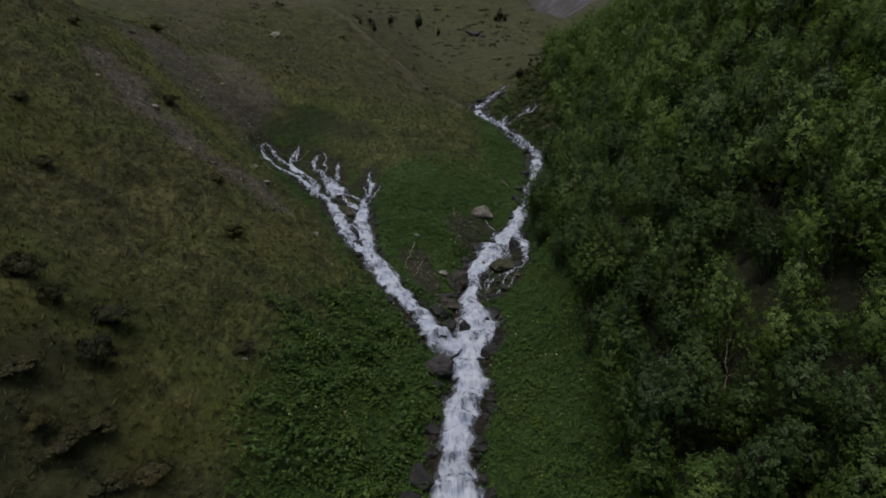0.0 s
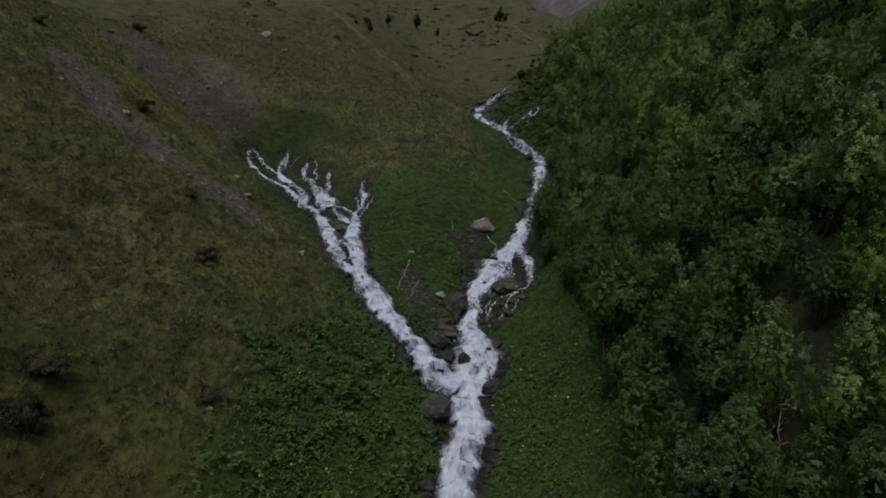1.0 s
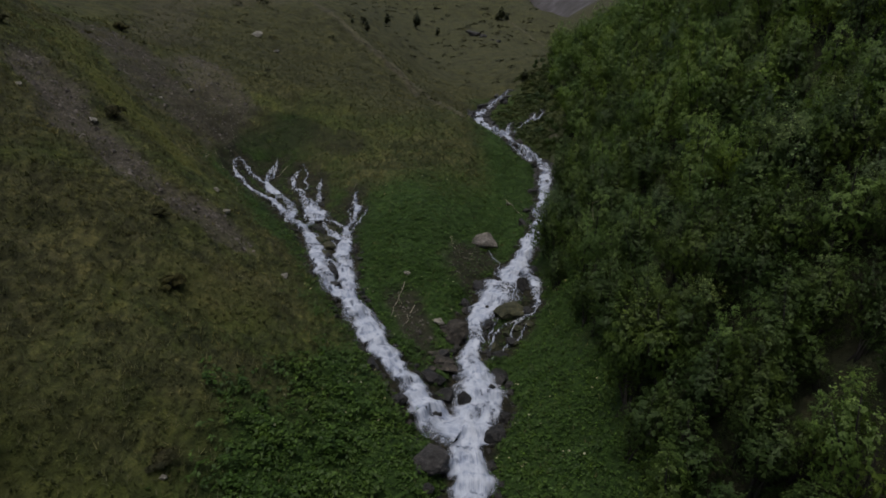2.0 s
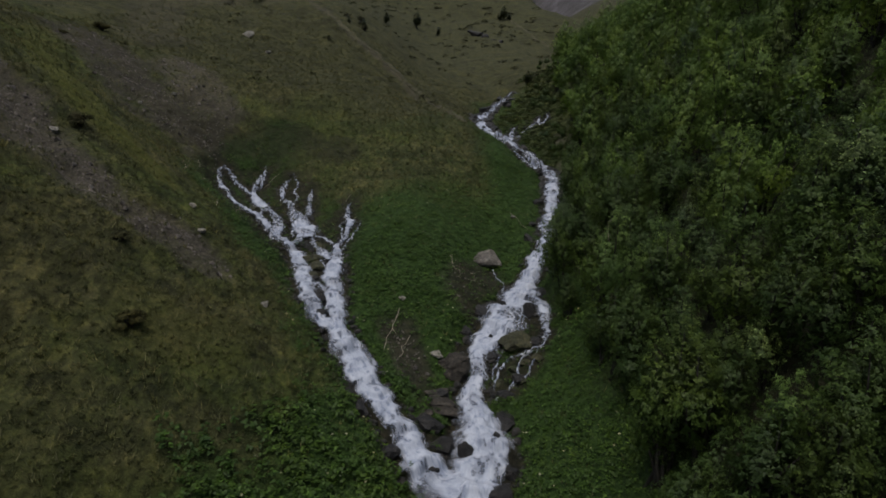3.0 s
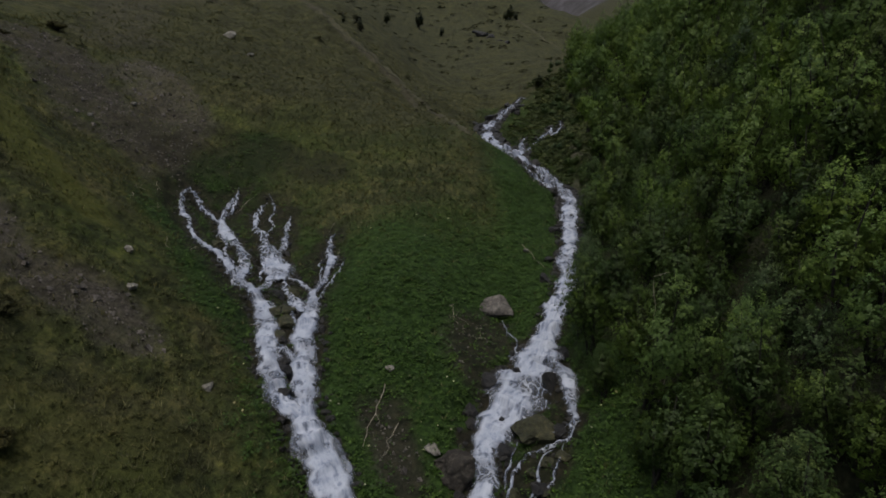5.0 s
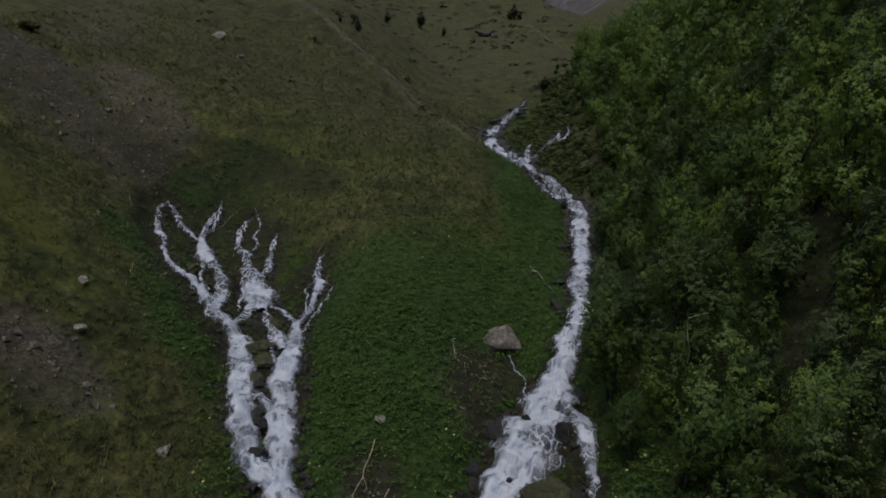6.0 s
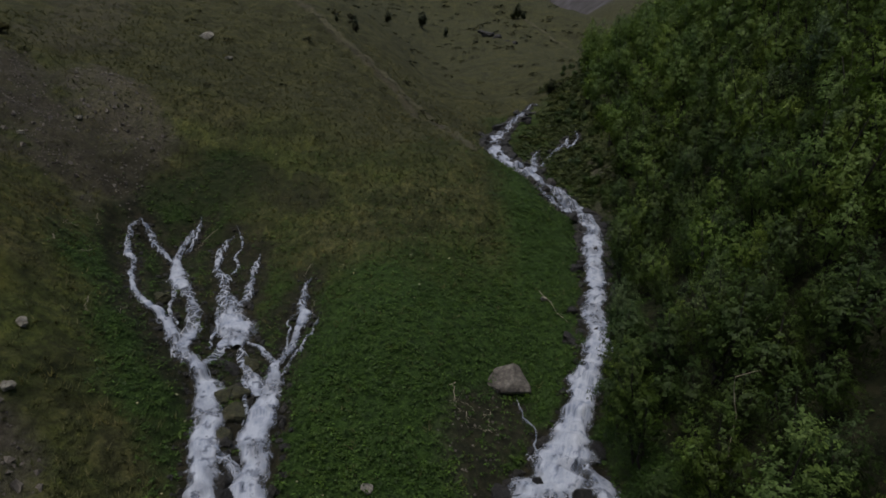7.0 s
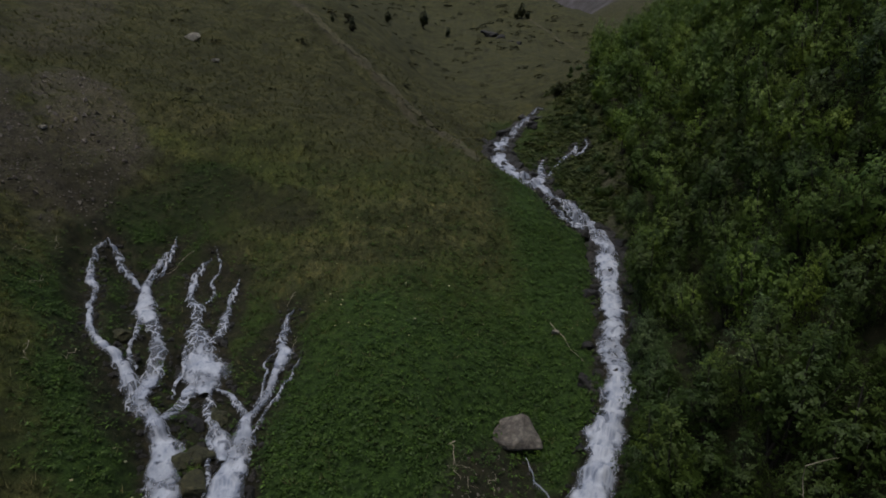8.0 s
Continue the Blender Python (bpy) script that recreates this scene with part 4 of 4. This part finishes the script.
# junipers and low bushes on the dry slope: x, y, width, height
JUNIPERS = [(-15.5, 20.2, 1.6, 0.9), (-14.4, 19.9, 1.0, 0.7), (-12.9, 21.0, 1.8, 0.8), (-12.5, 18.9, 1.4, 1.25), (-9.0, 23.6, 1.2, 0.45), (-11.9, 32.0, 1.3, 0.6),
            (-20.3, 45.0, 1.3, 0.7), (-32.6, 71.5, 1.9, 0.8), (-27.6, 47.1, 1.1, 0.5), (-22.9, 32.7, 1.0, 0.5), (-19.8, 29.0, 1.2, 0.5), (-14.1, 36.5, 1.1, 0.5),
            (-11.8, 16.9, 1.6, 0.45), (-10.2, 16.6, 1.8, 0.45), (-12.9, 15.6, 1.2, 0.45), (-31.9, 64.0, 0.9, 0.5), (-12.0, 104.5, 1.2, 0.9), (-11.2, 102.5, 1.0, 0.8),
            (-13.8, 16.6, 1.7, 0.4), (-12.2, 15.8, 1.8, 0.4), (-10.9, 15.4, 1.7, 0.4), (-9.6, 15.6, 1.4, 0.35)]
models = [bush("juniper_bush", 200 + k, 0.75, 1.5, 2600, 0.05, JUNIPER_LEAF, "low dark juniper bush on the dry grass slope") for k in range(3)]
for k, (x, y, wide, tall) in enumerate(JUNIPERS):
    at = pose(x, y, float(height(x, y)[0]), 0, 0, 73 * k)
    ob = copy_thing(models[k % 3], at) if k > 2 else models[k]
    ob.matrix_basis = at
    ob.scale = (wide / 1.5, wide / 1.5, tall / 0.75)
    tagged(ob, group="junipers on the slope")

# single small trees on the far slope
FAR = [(-6.8, 174.0, 4.0), (-12.9, 155.0, 2.5), (-1.3, 173.7, 2.3), (17.3, 191.8, 4.0), (18.6, 190.0, 2.4), (16.2, 193.0, 2.6), (-11.4, 103.8, 1.3), (-13.4, 101.9, 0.9), (12.5, 100.0, 2.0)]
single = tree("small_tree", 300, 4.0, 2.6, 1800, 0.12, DULL_LEAF, "small dark round tree standing alone on the far slope", 2)
for k, (x, y, tall) in enumerate(FAR):
    at = pose(x, y, float(height(x, y)[0]), 0, 0, 50 * k)
    ob = copy_thing(single, at) if k else single
    ob.matrix_basis = at
    ob.scale = (tall / 4,) * 3


# ---- rocks ----
def rock(name, place, size, seed, mat, words, turn=0.0, sink=0.25, cuts=11, hewn=(), rugged=1.0):
    """A boulder: a ball hewn by flat cuts, by chance or given, and roughened."""
    rng = np.random.default_rng(seed)
    planes = [(Vector(rng.normal(size=3)).normalized(), rng.uniform(0.6, 0.84)) for _ in range(cuts + 5)]
    planes = [(Vector(n).normalized(), d) for n, d in hewn] or planes
    shift = Vector(rng.uniform(-50, 50, 3))
    bm = bmesh.new()
    bmesh.ops.create_cube(bm, size=1.8)
    for n, d in planes:
        cut = bmesh.ops.bisect_plane(bm, geom=bm.verts[:] + bm.edges[:] + bm.faces[:], plane_co=n * d, plane_no=n, clear_outer=True)
        rim = [e for e in cut["geom_cut"] if isinstance(e, bmesh.types.BMEdge)]
        if len(rim) > 2:
            bmesh.ops.edgeloop_fill(bm, edges=rim)
    bmesh.ops.bevel(bm, geom=bm.edges[:], offset=0.05, segments=1, affect="EDGES")
    bmesh.ops.triangulate(bm, faces=bm.faces[:])
    for _ in range(3 if max(size) > 1.3 else 2):
        bmesh.ops.subdivide_edges(bm, edges=[e for e in bm.edges if e.calc_length() > 0.16], cuts=1)
        bmesh.ops.triangulate(bm, faces=bm.faces[:])
    for v in bm.verts:
        v.co *= 1 + rugged * (0.16 * noise.noise(v.co * 1.6 + shift) + 0.09 * noise.noise(v.co * 4 + shift) + 0.05 * noise.noise(v.co * 9 + shift))
        v.co = Vector((v.co.x * size[0] / 1.6, v.co.y * size[1] / 1.6, v.co.z * size[2] / 1.6))
    me = bpy.data.meshes.new(name)
    bm.to_mesh(me)
    bm.free()
    me.materials.append(mat)
    ob = new(name, me)
    x, y = place
    ob.matrix_basis = pose(x, y, float(height(x, y)[0]) + size[2] * (0.5 - sink), rng.normal() * 6, rng.normal() * 6, turn)
    return tagged(ob, words, "rock")


rock("boulder", (3.2, 49.1), (1.95, 1.5, 1.25), 12, GREY_ROCK, "large pale grey boulder lying on the green slope", 0, 0.38, 10,
     [((-0.22, -0.35, 0.9), 0.42), ((0.75, -0.25, 0.55), 0.62), ((0.3, -0.9, 0.15), 0.66), ((-0.75, -0.6, -0.1), 0.62), ((-0.8, 0.35, 0.3), 0.72),
      ((0.9, 0.3, 0.0), 0.78), ((0, 1, 0.1), 0.75), ((-0.1, -0.7, -0.75), 0.6), ((0.62, -0.75, 0.35), 0.64)], 0.22)
for k, (x, y, s) in enumerate([(8.5, 170.0, 3.4), (10.2, 166.5, 2.2), (7.0, 174.0, 2.0), (13.5, 158.0, 1.6), (12.0, 160.5, 1.4)]):
    rock("rock_outcrop", (x, y), (s, s * 0.7, s * 0.5), 140 + k, WET_ROCK, "dark rock outcrop on the far slope", 40 * k, 0.4)
WET = "dark wet rock at the edge of the white water"
for k, (x, y, s) in enumerate([(-0.5, 26.6, 0.8), (1.25, 32.2, 0.8), (0.35, 32.5, 1.0), (-1.0, 21.4, 1.3), (-1.2, 20.5, 1.0), (2.55, 29.6, 0.9),
                               (1.75, 22.9, 0.7), (2.1, 20.6, 0.9), (3.2, 34.2, 1.2), (2.55, 25.1, 0.8), (-0.55, 24.1, 0.9), (3.0, 38.8, 0.9),
                               (5.3, 39.3, 0.7), (-8.7, 47.9, 0.8), (-6.5, 41.1, 0.6), (-6.1, 39.8, 0.7), (-1.9, 31.6, 1.0), (-3.3, 33.6, 0.8), (3.2, 30.9, 0.8),
                               (0.2, 35.6, 0.9), (1.6, 41.2, 0.8), (2.6, 43.2, 0.9), (6.6, 45.3, 0.8), (-0.1, 33.2, 1.0), (3.3, 35.6, 0.9), (4.2, 36.6, 0.7),
                               (11.8, 67.2, 1.2), (11.4, 70.0, 1.3), (3.3, 79.5, 1.2), (3.2, 75.5, 1.0), (4.0, 84.0, 1.4), (5.4, 90.0, 1.6), (8.8, 92.6, 1.6),
                               (6.6, 52.2, 0.8), (7.2, 55.0, 0.7), (8.3, 60.5, 0.9), (9.9, 56.2, 0.9), (10.9, 61.0, 1.0)]):
    rock("wet_rock", (x, y), (s, s * 0.8, s * 0.7), 20 + k, WET_ROCK, WET, 37 * k, 0.4)
for k, (x, y, s, h) in enumerate([(1.35, 32.0, 0.7, 0.9), (0.45, 32.5, 0.9, 0.7), (5.45, 42.8, 0.9, 0.95), (1.75, 23.1, 0.5, 0.6), (0.0, 30.9, 0.5, 0.5), (-6.35, 41.2, 0.5, 0.5),
                                  (-6.2, 39.7, 0.6, 0.5), (-9.6, 46.9, 0.4, 0.45), (2.7, 33.0, 0.4, 0.5), (3.0, 40.6, 0.4, 0.5), (4.0, 43.8, 0.4, 0.5), (7.9, 52.4, 0.4, 0.5), (10.2, 63.2, 0.4, 0.5),
                                  (4.7, 76.0, 0.6, 0.6), (4.6, 82.0, 0.6, 0.6), (6.0, 89.3, 0.8, 0.7)]):
    rock("wet_rock", (x, y), (s, s * 0.85, h), 70 + k, WET_ROCK, "dark wet rock standing in the white water", 53 * k, 0.12)
rock("boulder", (-0.15, 27.9), (1.45, 1.2, 1.2), 171, DARK_ROCK, "dark grey rounded boulder at the edge of the white water", 20, 0.3, 14)
rock("boulder", (1.05, 37.5), (1.5, 1.2, 1.15), 172, BROWN_ROCK, "brown-grey blocky boulder beside the narrow stream", -15, 0.3, 8)
MOSSY = "brown mossy rock between the strands of water"
for k, (x, y, s) in enumerate([(4.3, 39.7, 1.7), (4.6, 37.9, 0.6), (3.9, 37.5, 0.5), (3.1, 36.7, 0.6), (4.3, 36.5, 0.5), (5.2, 38.0, 0.6), (3.7, 36.2, 0.45), (-7.9, 48.3, 0.9), (-7.9, 46.4, 0.9), (-7.5, 45.1, 1.0), (-8.2, 46.0, 0.9), (-7.4, 43.8, 0.7), (-13.3, 51.9, 0.9)]):
    rock("mossy_rock", (x, y), (s, s * 0.9, s * 0.6), 80 + k, MOSS_ROCK, MOSSY, 61 * k, 0.45)
SLAB = "flat brown slab of layered rock beside the stream"
for k, (x, y, s) in enumerate([(0.2, 34.9, 1.2), (0.45, 34.4, 1.0), (0.1, 35.5, 1.0), (0.8, 38.0, 1.3), (-0.4, 33.9, 0.8)]):
    rock("rock_slab", (x, y), (s, s * 0.7, s * 0.35), 95 + k, BROWN_ROCK, SLAB, 15 * k - 20, 0.2)
STONE = "small pale stone lying on the grass slope"
for k, (x, y, s) in enumerate([(-12.7, 41.4, 0.5), (-8.7, 38.4, 0.5), (-2.0, 42.0, 0.5), (-14.4, 44.6, 0.5), (-23.2, 86.4, 1.5), (-20.1, 83.0, 0.8), (0.0, 38.5, 0.65),
                               (-23.4, 41.4, 0.4), (-24.4, 60.2, 0.5), (-23.2, 64.0, 0.5), (-20.7, 43.3, 0.5), (-8.8, 23.1, 0.3), (5.8, 55.5, 0.4)]):
    tagged(rock("stone", (x, y), (s, s * 0.75, s * 0.55), 110 + k, PALE_STONE, STONE, 47 * k, 0.3), group="stones on the slope")


# ---- dead branches ----
def dead_branch(points, thick, seed, words="bleached bare branch lying on the slope"):
    rng = np.random.default_rng(seed)
    bm = bmesh.new()
    at = np.linspace(0, len(points) - 1, 3 * len(points) - 2)
    x, y, h = (np.interp(at, np.arange(len(points)), c) for c in zip(*points))
    x, y = x + rng.normal(size=len(at)) * 0.05, y + rng.normal(size=len(at)) * 0.05
    p = [Vector((a, b, c + 0.1 + d)) for a, b, c, d in zip(x, y, height(x, y), h)]
    tube(bm, p, np.linspace(thick, thick * 0.4, len(p)), 6)
    for a in p[2::2]:
        q = a + Vector(rng.normal(size=3) * 0.25)
        q.z = max(q.z, a.z - 0.02)
        tube(bm, [a, (a + q) / 2 + Vector((0.02, 0, 0.03)), q], [thick * 0.5, thick * 0.4, thick * 0.15], 5)
    me = bpy.data.meshes.new("dead_branch")
    bm.to_mesh(me)
    bm.free()
    me.materials.append(DEADWOOD)
    tagged(new("dead_branch", me), words, "branch", "dead branches")


dead_branch([(-2.1, 40.9, 0.15), (-2.3, 39.9, 0.05), (-2.6, 38.9, 0.1), (-2.7, 37.9, 0.0)], 0.024, 1)
dead_branch([(-1.4, 39.2, 0.1), (-1.7, 38.4, 0.05), (-1.9, 37.8, 0.0)], 0.02, 2)
dead_branch([(0.85, 47.5, 0.25), (0.92, 47.1, 0.1), (1.0, 46.7, 0.0)], 0.024, 3)
for k in range(7):
    x, y, a = 1.2 + 0.22 * k + 0.3 * math.sin(5 * k), 46.6 - 0.25 * (k % 5) + 0.2 * math.cos(3 * k), 2.3 * k
    dead_branch([(x, y, 0.12), (x + 0.3 * math.cos(a), y + 0.3 * math.sin(a), 0.06), (x + 0.6 * math.cos(a), y + 0.6 * math.sin(a), 0.0)], 0.009, 20 + k)
dead_branch([(5.6, 56.0, 0.1), (6.2, 54.6, 0.05), (6.8, 53.6, 0.0)], 0.02, 4)
for k, (x, y) in enumerate([(-19.0, 57.4), (-16.9, 53.2), (-13.2, 49.2), (-14.4, 48.4), (-7.0, 56.5), (-15.0, 61.2), (-6.2, 53.2), (-18.6, 55.0), (-17.6, 51.6)]):
    dead_branch([(x, y, 0.22), (x + 0.18 * math.cos(4 * k), y - 0.3, 0.12), (x + 0.3 * math.cos(4 * k), y - 0.75, 0.02)], 0.014, 40 + k)
for k, (x, y, tall) in enumerate([(8.5, 37.4, 2.6), (9.9, 17.9, 2.4), (9.3, 41.2, 2.9)]):
    dead_branch([(x, y, 0.0), (x + 0.05, y + 0.1, 0.5 * tall), (x - 0.15, y + 0.2, tall)], 0.02, 60 + k, "pale bare dead stem standing among the trees")
dead_branch([(-13.6, 60.5, 0.1), (-14.2, 59.6, 0.05), (-14.5, 58.8, 0.0)], 0.02, 5)


# ---- ground plants, too many to count ----
def scatter(count, box, seed, share):
    rng = np.random.default_rng(seed)
    x, y = rng.uniform(box[0], box[1], count), rng.uniform(box[2], box[3], count)
    z, lush, scree, wet = terrain(x, y)[:4]
    keep = rng.uniform(size=count) < share(x, y, lush, scree, wet)
    return rng, x[keep], y[keep], z[keep]


def herbs():
    """Broad-leaved herbs: rosettes of tilted leaves on the lush ground."""
    rng, x, y, z = scatter(255000, (-21, 16, 2, 98), 401, lambda x, y, lu, sc, we: lu * (1 - 0.93 * step01(1.0, 3.0, x - np.interp(y, *FOREST_EDGE.T))) * (1 - 0.8 * sc) * (we < 0.93) * (1 - 0.8 * we) * np.clip(1.3 - y / 75, 0.4, 1) * (0.6 + 0.4 * rough(x, y, 2.5, 61)))
    per = 5
    n = len(x) * per
    near = step01(40, 30, y) * step01(1.0, -2.0, x)
    mound = np.clip(0.5 + rough(x, y, 0.8, 62, 2), 0, 1.3)
    tallness = (rng.uniform(0.04, 0.16, len(x)) + (0.12 + 0.28 * near) * mound).repeat(per) * rng.uniform(0.5, 1.0, n)
    ang = rng.uniform(0, 6.28, n)
    out = rng.uniform(0.03, 0.2, n)
    p = np.column_stack([x.repeat(per) + np.cos(ang) * out, y.repeat(per) + np.sin(ang) * out, z.repeat(per) + tallness])
    a = np.column_stack([np.cos(ang), np.sin(ang), rng.uniform(-0.5, 0.15, n)])
    b = np.column_stack([-np.sin(ang), np.cos(ang), rng.normal(size=n) * 0.25])
    s = (rng.uniform(0.05, 0.10, n) * (0.7 + 0.5 * near * mound).repeat(per))[:, None]
    q = np.stack([p - a * s + b * s * 0.7, p - a * s - b * s * 0.7, p + a * s], axis=1).reshape(-1, 3)
    return mesh_of("herbs", q, np.arange(n * 3).reshape(-1, 3), HERB_LEAF, False)


def grass():
    """Tufts of dry grass: a few bent blades each."""
    rng, x, y, z = scatter(84000, (-36, 8, 11, 100), 402, lambda x, y, lu, sc, we: (1 - 0.85 * lu) * (1 - 0.85 * sc) * (1 - we) * np.clip(1.25 - y / 90, 0.2, 1) * (1 - 0.6 * strip(x, y, [(-27, 54), (-13.5, 44.2)], 1.6)))
    per = 5
    n = len(x) * per
    ang = rng.uniform(0, 6.28, n)
    tall = rng.uniform(0.14, 0.40, len(x)).repeat(per) * rng.uniform(0.6, 1.1, n)
    root = np.column_stack([x.repeat(per), y.repeat(per), z.repeat(per) - 0.02]) + np.column_stack([np.cos(ang), np.sin(ang), 0 * ang]) * 0.05
    lean = np.column_stack([np.cos(ang) * rng.uniform(0.3, 1.1, n), np.sin(ang) * rng.uniform(0.3, 1.1, n) - 0.25, np.ones(n)]) * tall[:, None]
    w = np.column_stack([-np.sin(ang), np.cos(ang), 0 * ang]) * 0.02
    q = np.stack([root - w, root + w, root + lean * [1, 1, 0.85]], axis=1).reshape(-1, 3)
    return mesh_of("grass", q, np.arange(n * 3).reshape(-1, 3), GRASS_BLADE, False)


def flowers():
    rng, x, y, z = scatter(2600, (-14, 14, 16, 80), 403, lambda x, y, lu, sc, we: 0.5 * lu * (1 - we) * (rough(x, y, 5, 71) > 0.1))
    n = len(x)
    ang = rng.uniform(0, 6.28, n)
    p = np.column_stack([x, y, z + rng.uniform(0.3, 0.6, n)])
    s = rng.uniform(0.03, 0.07, n)
    a, b = np.column_stack([np.cos(ang) * s, np.sin(ang) * s, 0 * s]), np.column_stack([-np.sin(ang) * s, np.cos(ang) * s, 0.3 * s])
    q = np.stack([p - a, p - b, p + a, p + b], axis=1).reshape(-1, 3)
    return mesh_of("flowers", q, np.arange(n * 4).reshape(-1, 4), FLOWER, False)


def scree_stones():
    """Broken angular stones strewn over the bare scree."""
    rng, x, y, z = scatter(70000, (-34, 3, 34, 74), 404, lambda x, y, lu, sc, we: 0.5 * sc ** 2)
    n = len(x)
    size = rng.uniform(0.03, 0.09, n) * (1 + 1.5 * (rng.uniform(size=n) > 0.93))
    shape = np.array([(1, 0, -0.4), (-0.5, 0.9, -0.4), (-0.5, -0.9, -0.4), (0.5, 0.3, 0.5), (-0.4, -0.1, 0.6)])
    faces = np.array([(0, 1, 3), (1, 4, 3), (1, 2, 4), (2, 3, 4), (2, 0, 3)])
    ang = rng.uniform(0, 6.28, n)
    v = (shape[None] + rng.normal(size=(n, 5, 3)) * 0.15) * size[:, None, None]
    px = v[..., 0] * np.cos(ang)[:, None] - v[..., 1] * np.sin(ang)[:, None] + x[:, None]
    py = v[..., 0] * np.sin(ang)[:, None] + v[..., 1] * np.cos(ang)[:, None] + y[:, None]
    v = np.stack([px, py, v[..., 2] + z[:, None] + 0.3 * size[:, None]], axis=-1).reshape(-1, 3)
    return mesh_of("scree_stones", v, (faces[None] + 5 * np.arange(n)[:, None, None]).reshape(-1, 3), SCREE_STONE, False)


def bank_stones():
    """Dark wet stones of all sizes along the water's edges, and a few within it."""
    rng = np.random.default_rng(406)
    rows = []
    for (name, _, _), f in zip(STREAMS, FLOWS):
        t = np.gradient(f[:, :2], axis=0)
        t /= np.linalg.norm(t, axis=1, keepdims=True) + 1e-9
        k = np.concatenate([rng.integers(0, len(f), int(len(f) * STEP * (9 if name != "rivulet" else 4))), np.where(f[:, 1] > 62)[0][::2]])
        k = k[(f[k, 1] > 14)]
        side = rng.choice([-1.0, 1.0], len(k))
        off = side * (f[k, 2] * 0.52 + np.abs(rng.normal(size=len(k))) * 0.16) * np.where((f[k, 1] > 66) & (rng.uniform(size=len(k)) < 0.22), 0.5, 1.0)
        size = (0.05 + 0.13 * rng.uniform(size=len(k)) ** 2.5) * np.clip(0.6 + 0.5 * f[k, 2], 0.6, 1.5)
        size = size * (1 + 1.2 * step01(55, 75, f[k, 1]))
        rows.append(np.column_stack([f[k, 0] - t[k, 1] * off, f[k, 1] + t[k, 0] * off, size]))
    x, y, size = np.vstack(rows).T
    z = height(x, y)
    n = len(x)
    golden = np.arange(14) * 2.39996
    up = np.linspace(0.96, -0.6, 14)
    ball = np.column_stack([np.cos(golden) * np.sqrt(1 - up ** 2), np.sin(golden) * np.sqrt(1 - up ** 2), up])
    bm = bmesh.new()
    for p in ball:
        bm.verts.new(p)
    bmesh.ops.convex_hull(bm, input=bm.verts[:])
    bmesh.ops.triangulate(bm, faces=bm.faces[:])
    bm.verts.index_update()
    faces = np.array([[v.index for v in f.verts] for f in bm.faces])
    bm.free()
    v = ball[None] * (1 + rng.normal(size=(n, 14, 1)) * 0.16) * size[:, None, None] * rng.uniform(0.7, 1.4, (n, 1, 3)) * [1, 1, 0.75]
    v = v + np.column_stack([x, y, z + size * 0.15])[:, None, :]
    return mesh_of("bank_stones", v.reshape(-1, 3), (faces[None] + 14 * np.arange(n)[:, None, None]).reshape(-1, 3), WET_STONES, False)


def mounds(name, count, box, seed, share, wide, mat):
    """Low dark plants in small mounds, strewn over the slope."""
    rng, x, y, z = scatter(count, box, seed, share)
    per = 26
    n = len(x) * per
    wide = (rng.uniform(0.1, wide, len(x)) * (1 + y / 90)).repeat(per)
    ang, out = rng.uniform(0, 6.28, n), np.sqrt(rng.uniform(0, 1, n))
    p = np.column_stack([x.repeat(per) + np.cos(ang) * out * wide, y.repeat(per) + np.sin(ang) * out * wide * 0.7, z.repeat(per) + wide * 0.5 * (1 - out ** 2) + 0.03])
    a, b = rng.normal(size=(n, 3)) * [1, 1, 0.4], rng.normal(size=(n, 3)) * [1, 1, 0.4]
    s = (wide * 0.26)[:, None]
    q = np.stack([p - a * s, p + b * s, p + a * s], axis=1).reshape(-1, 3)
    return mesh_of(name, q, np.arange(n * 3).reshape(-1, 3), mat, False)


def heath():
    return mounds("heath", 900, (-60, 30, 66, 240), 405, lambda x, y, lu, sc, we: (1 - lu) * (1 - we) * (0.35 + 0.65 * step01(0.0, 0.5, rough(x + 0.4 * y, y - 0.3 * x, 9, 91))) * (x < np.interp(y, *FOREST_EDGE.T) - 2), 0.38, JUNIPER_LEAF)


def bank_scrub():
    return mounds("bank_scrub", 2600, (4.5, 18, 62, 104), 407, lambda x, y, lu, sc, we: (we < 0.8) * step01(1.0, 2.5, x - np.interp(y, [60, 66, 70, 74, 79, 86, 96], [9.5, 10.7, 10.4, 5.8, 4.6, 5.1, 10])) * (x < np.interp(y, *FOREST_EDGE.T) + 0.5), 0.3, SCRUB_LEAF)


tagged(new("bank_scrub", bank_scrub()), "low tangled olive-green scrub on the bank of the upper stream", "scrub", kind="stuff")
tagged(new("heath", heath()), "small dark mounds of heath on the high pasture", "heath", kind="stuff")
tagged(new("bank_stones", bank_stones()), "dark wet stones lining the edges of the streams", "stones", kind="stuff")
tagged(new("scree_stones", scree_stones()), "loose grey-brown broken stones strewn over bare scree", "stones", kind="stuff")
tagged(new("herbs", herbs()), "dense broad-leaved green herbs along the stream banks", "herbs", kind="stuff")
tagged(new("grass", grass()), "olive and straw-coloured tufts of mountain grass", "grass", kind="stuff")
tagged(new("flowers", flowers()), "scattered small pale flower heads among the herbs", "flowers", kind="stuff")
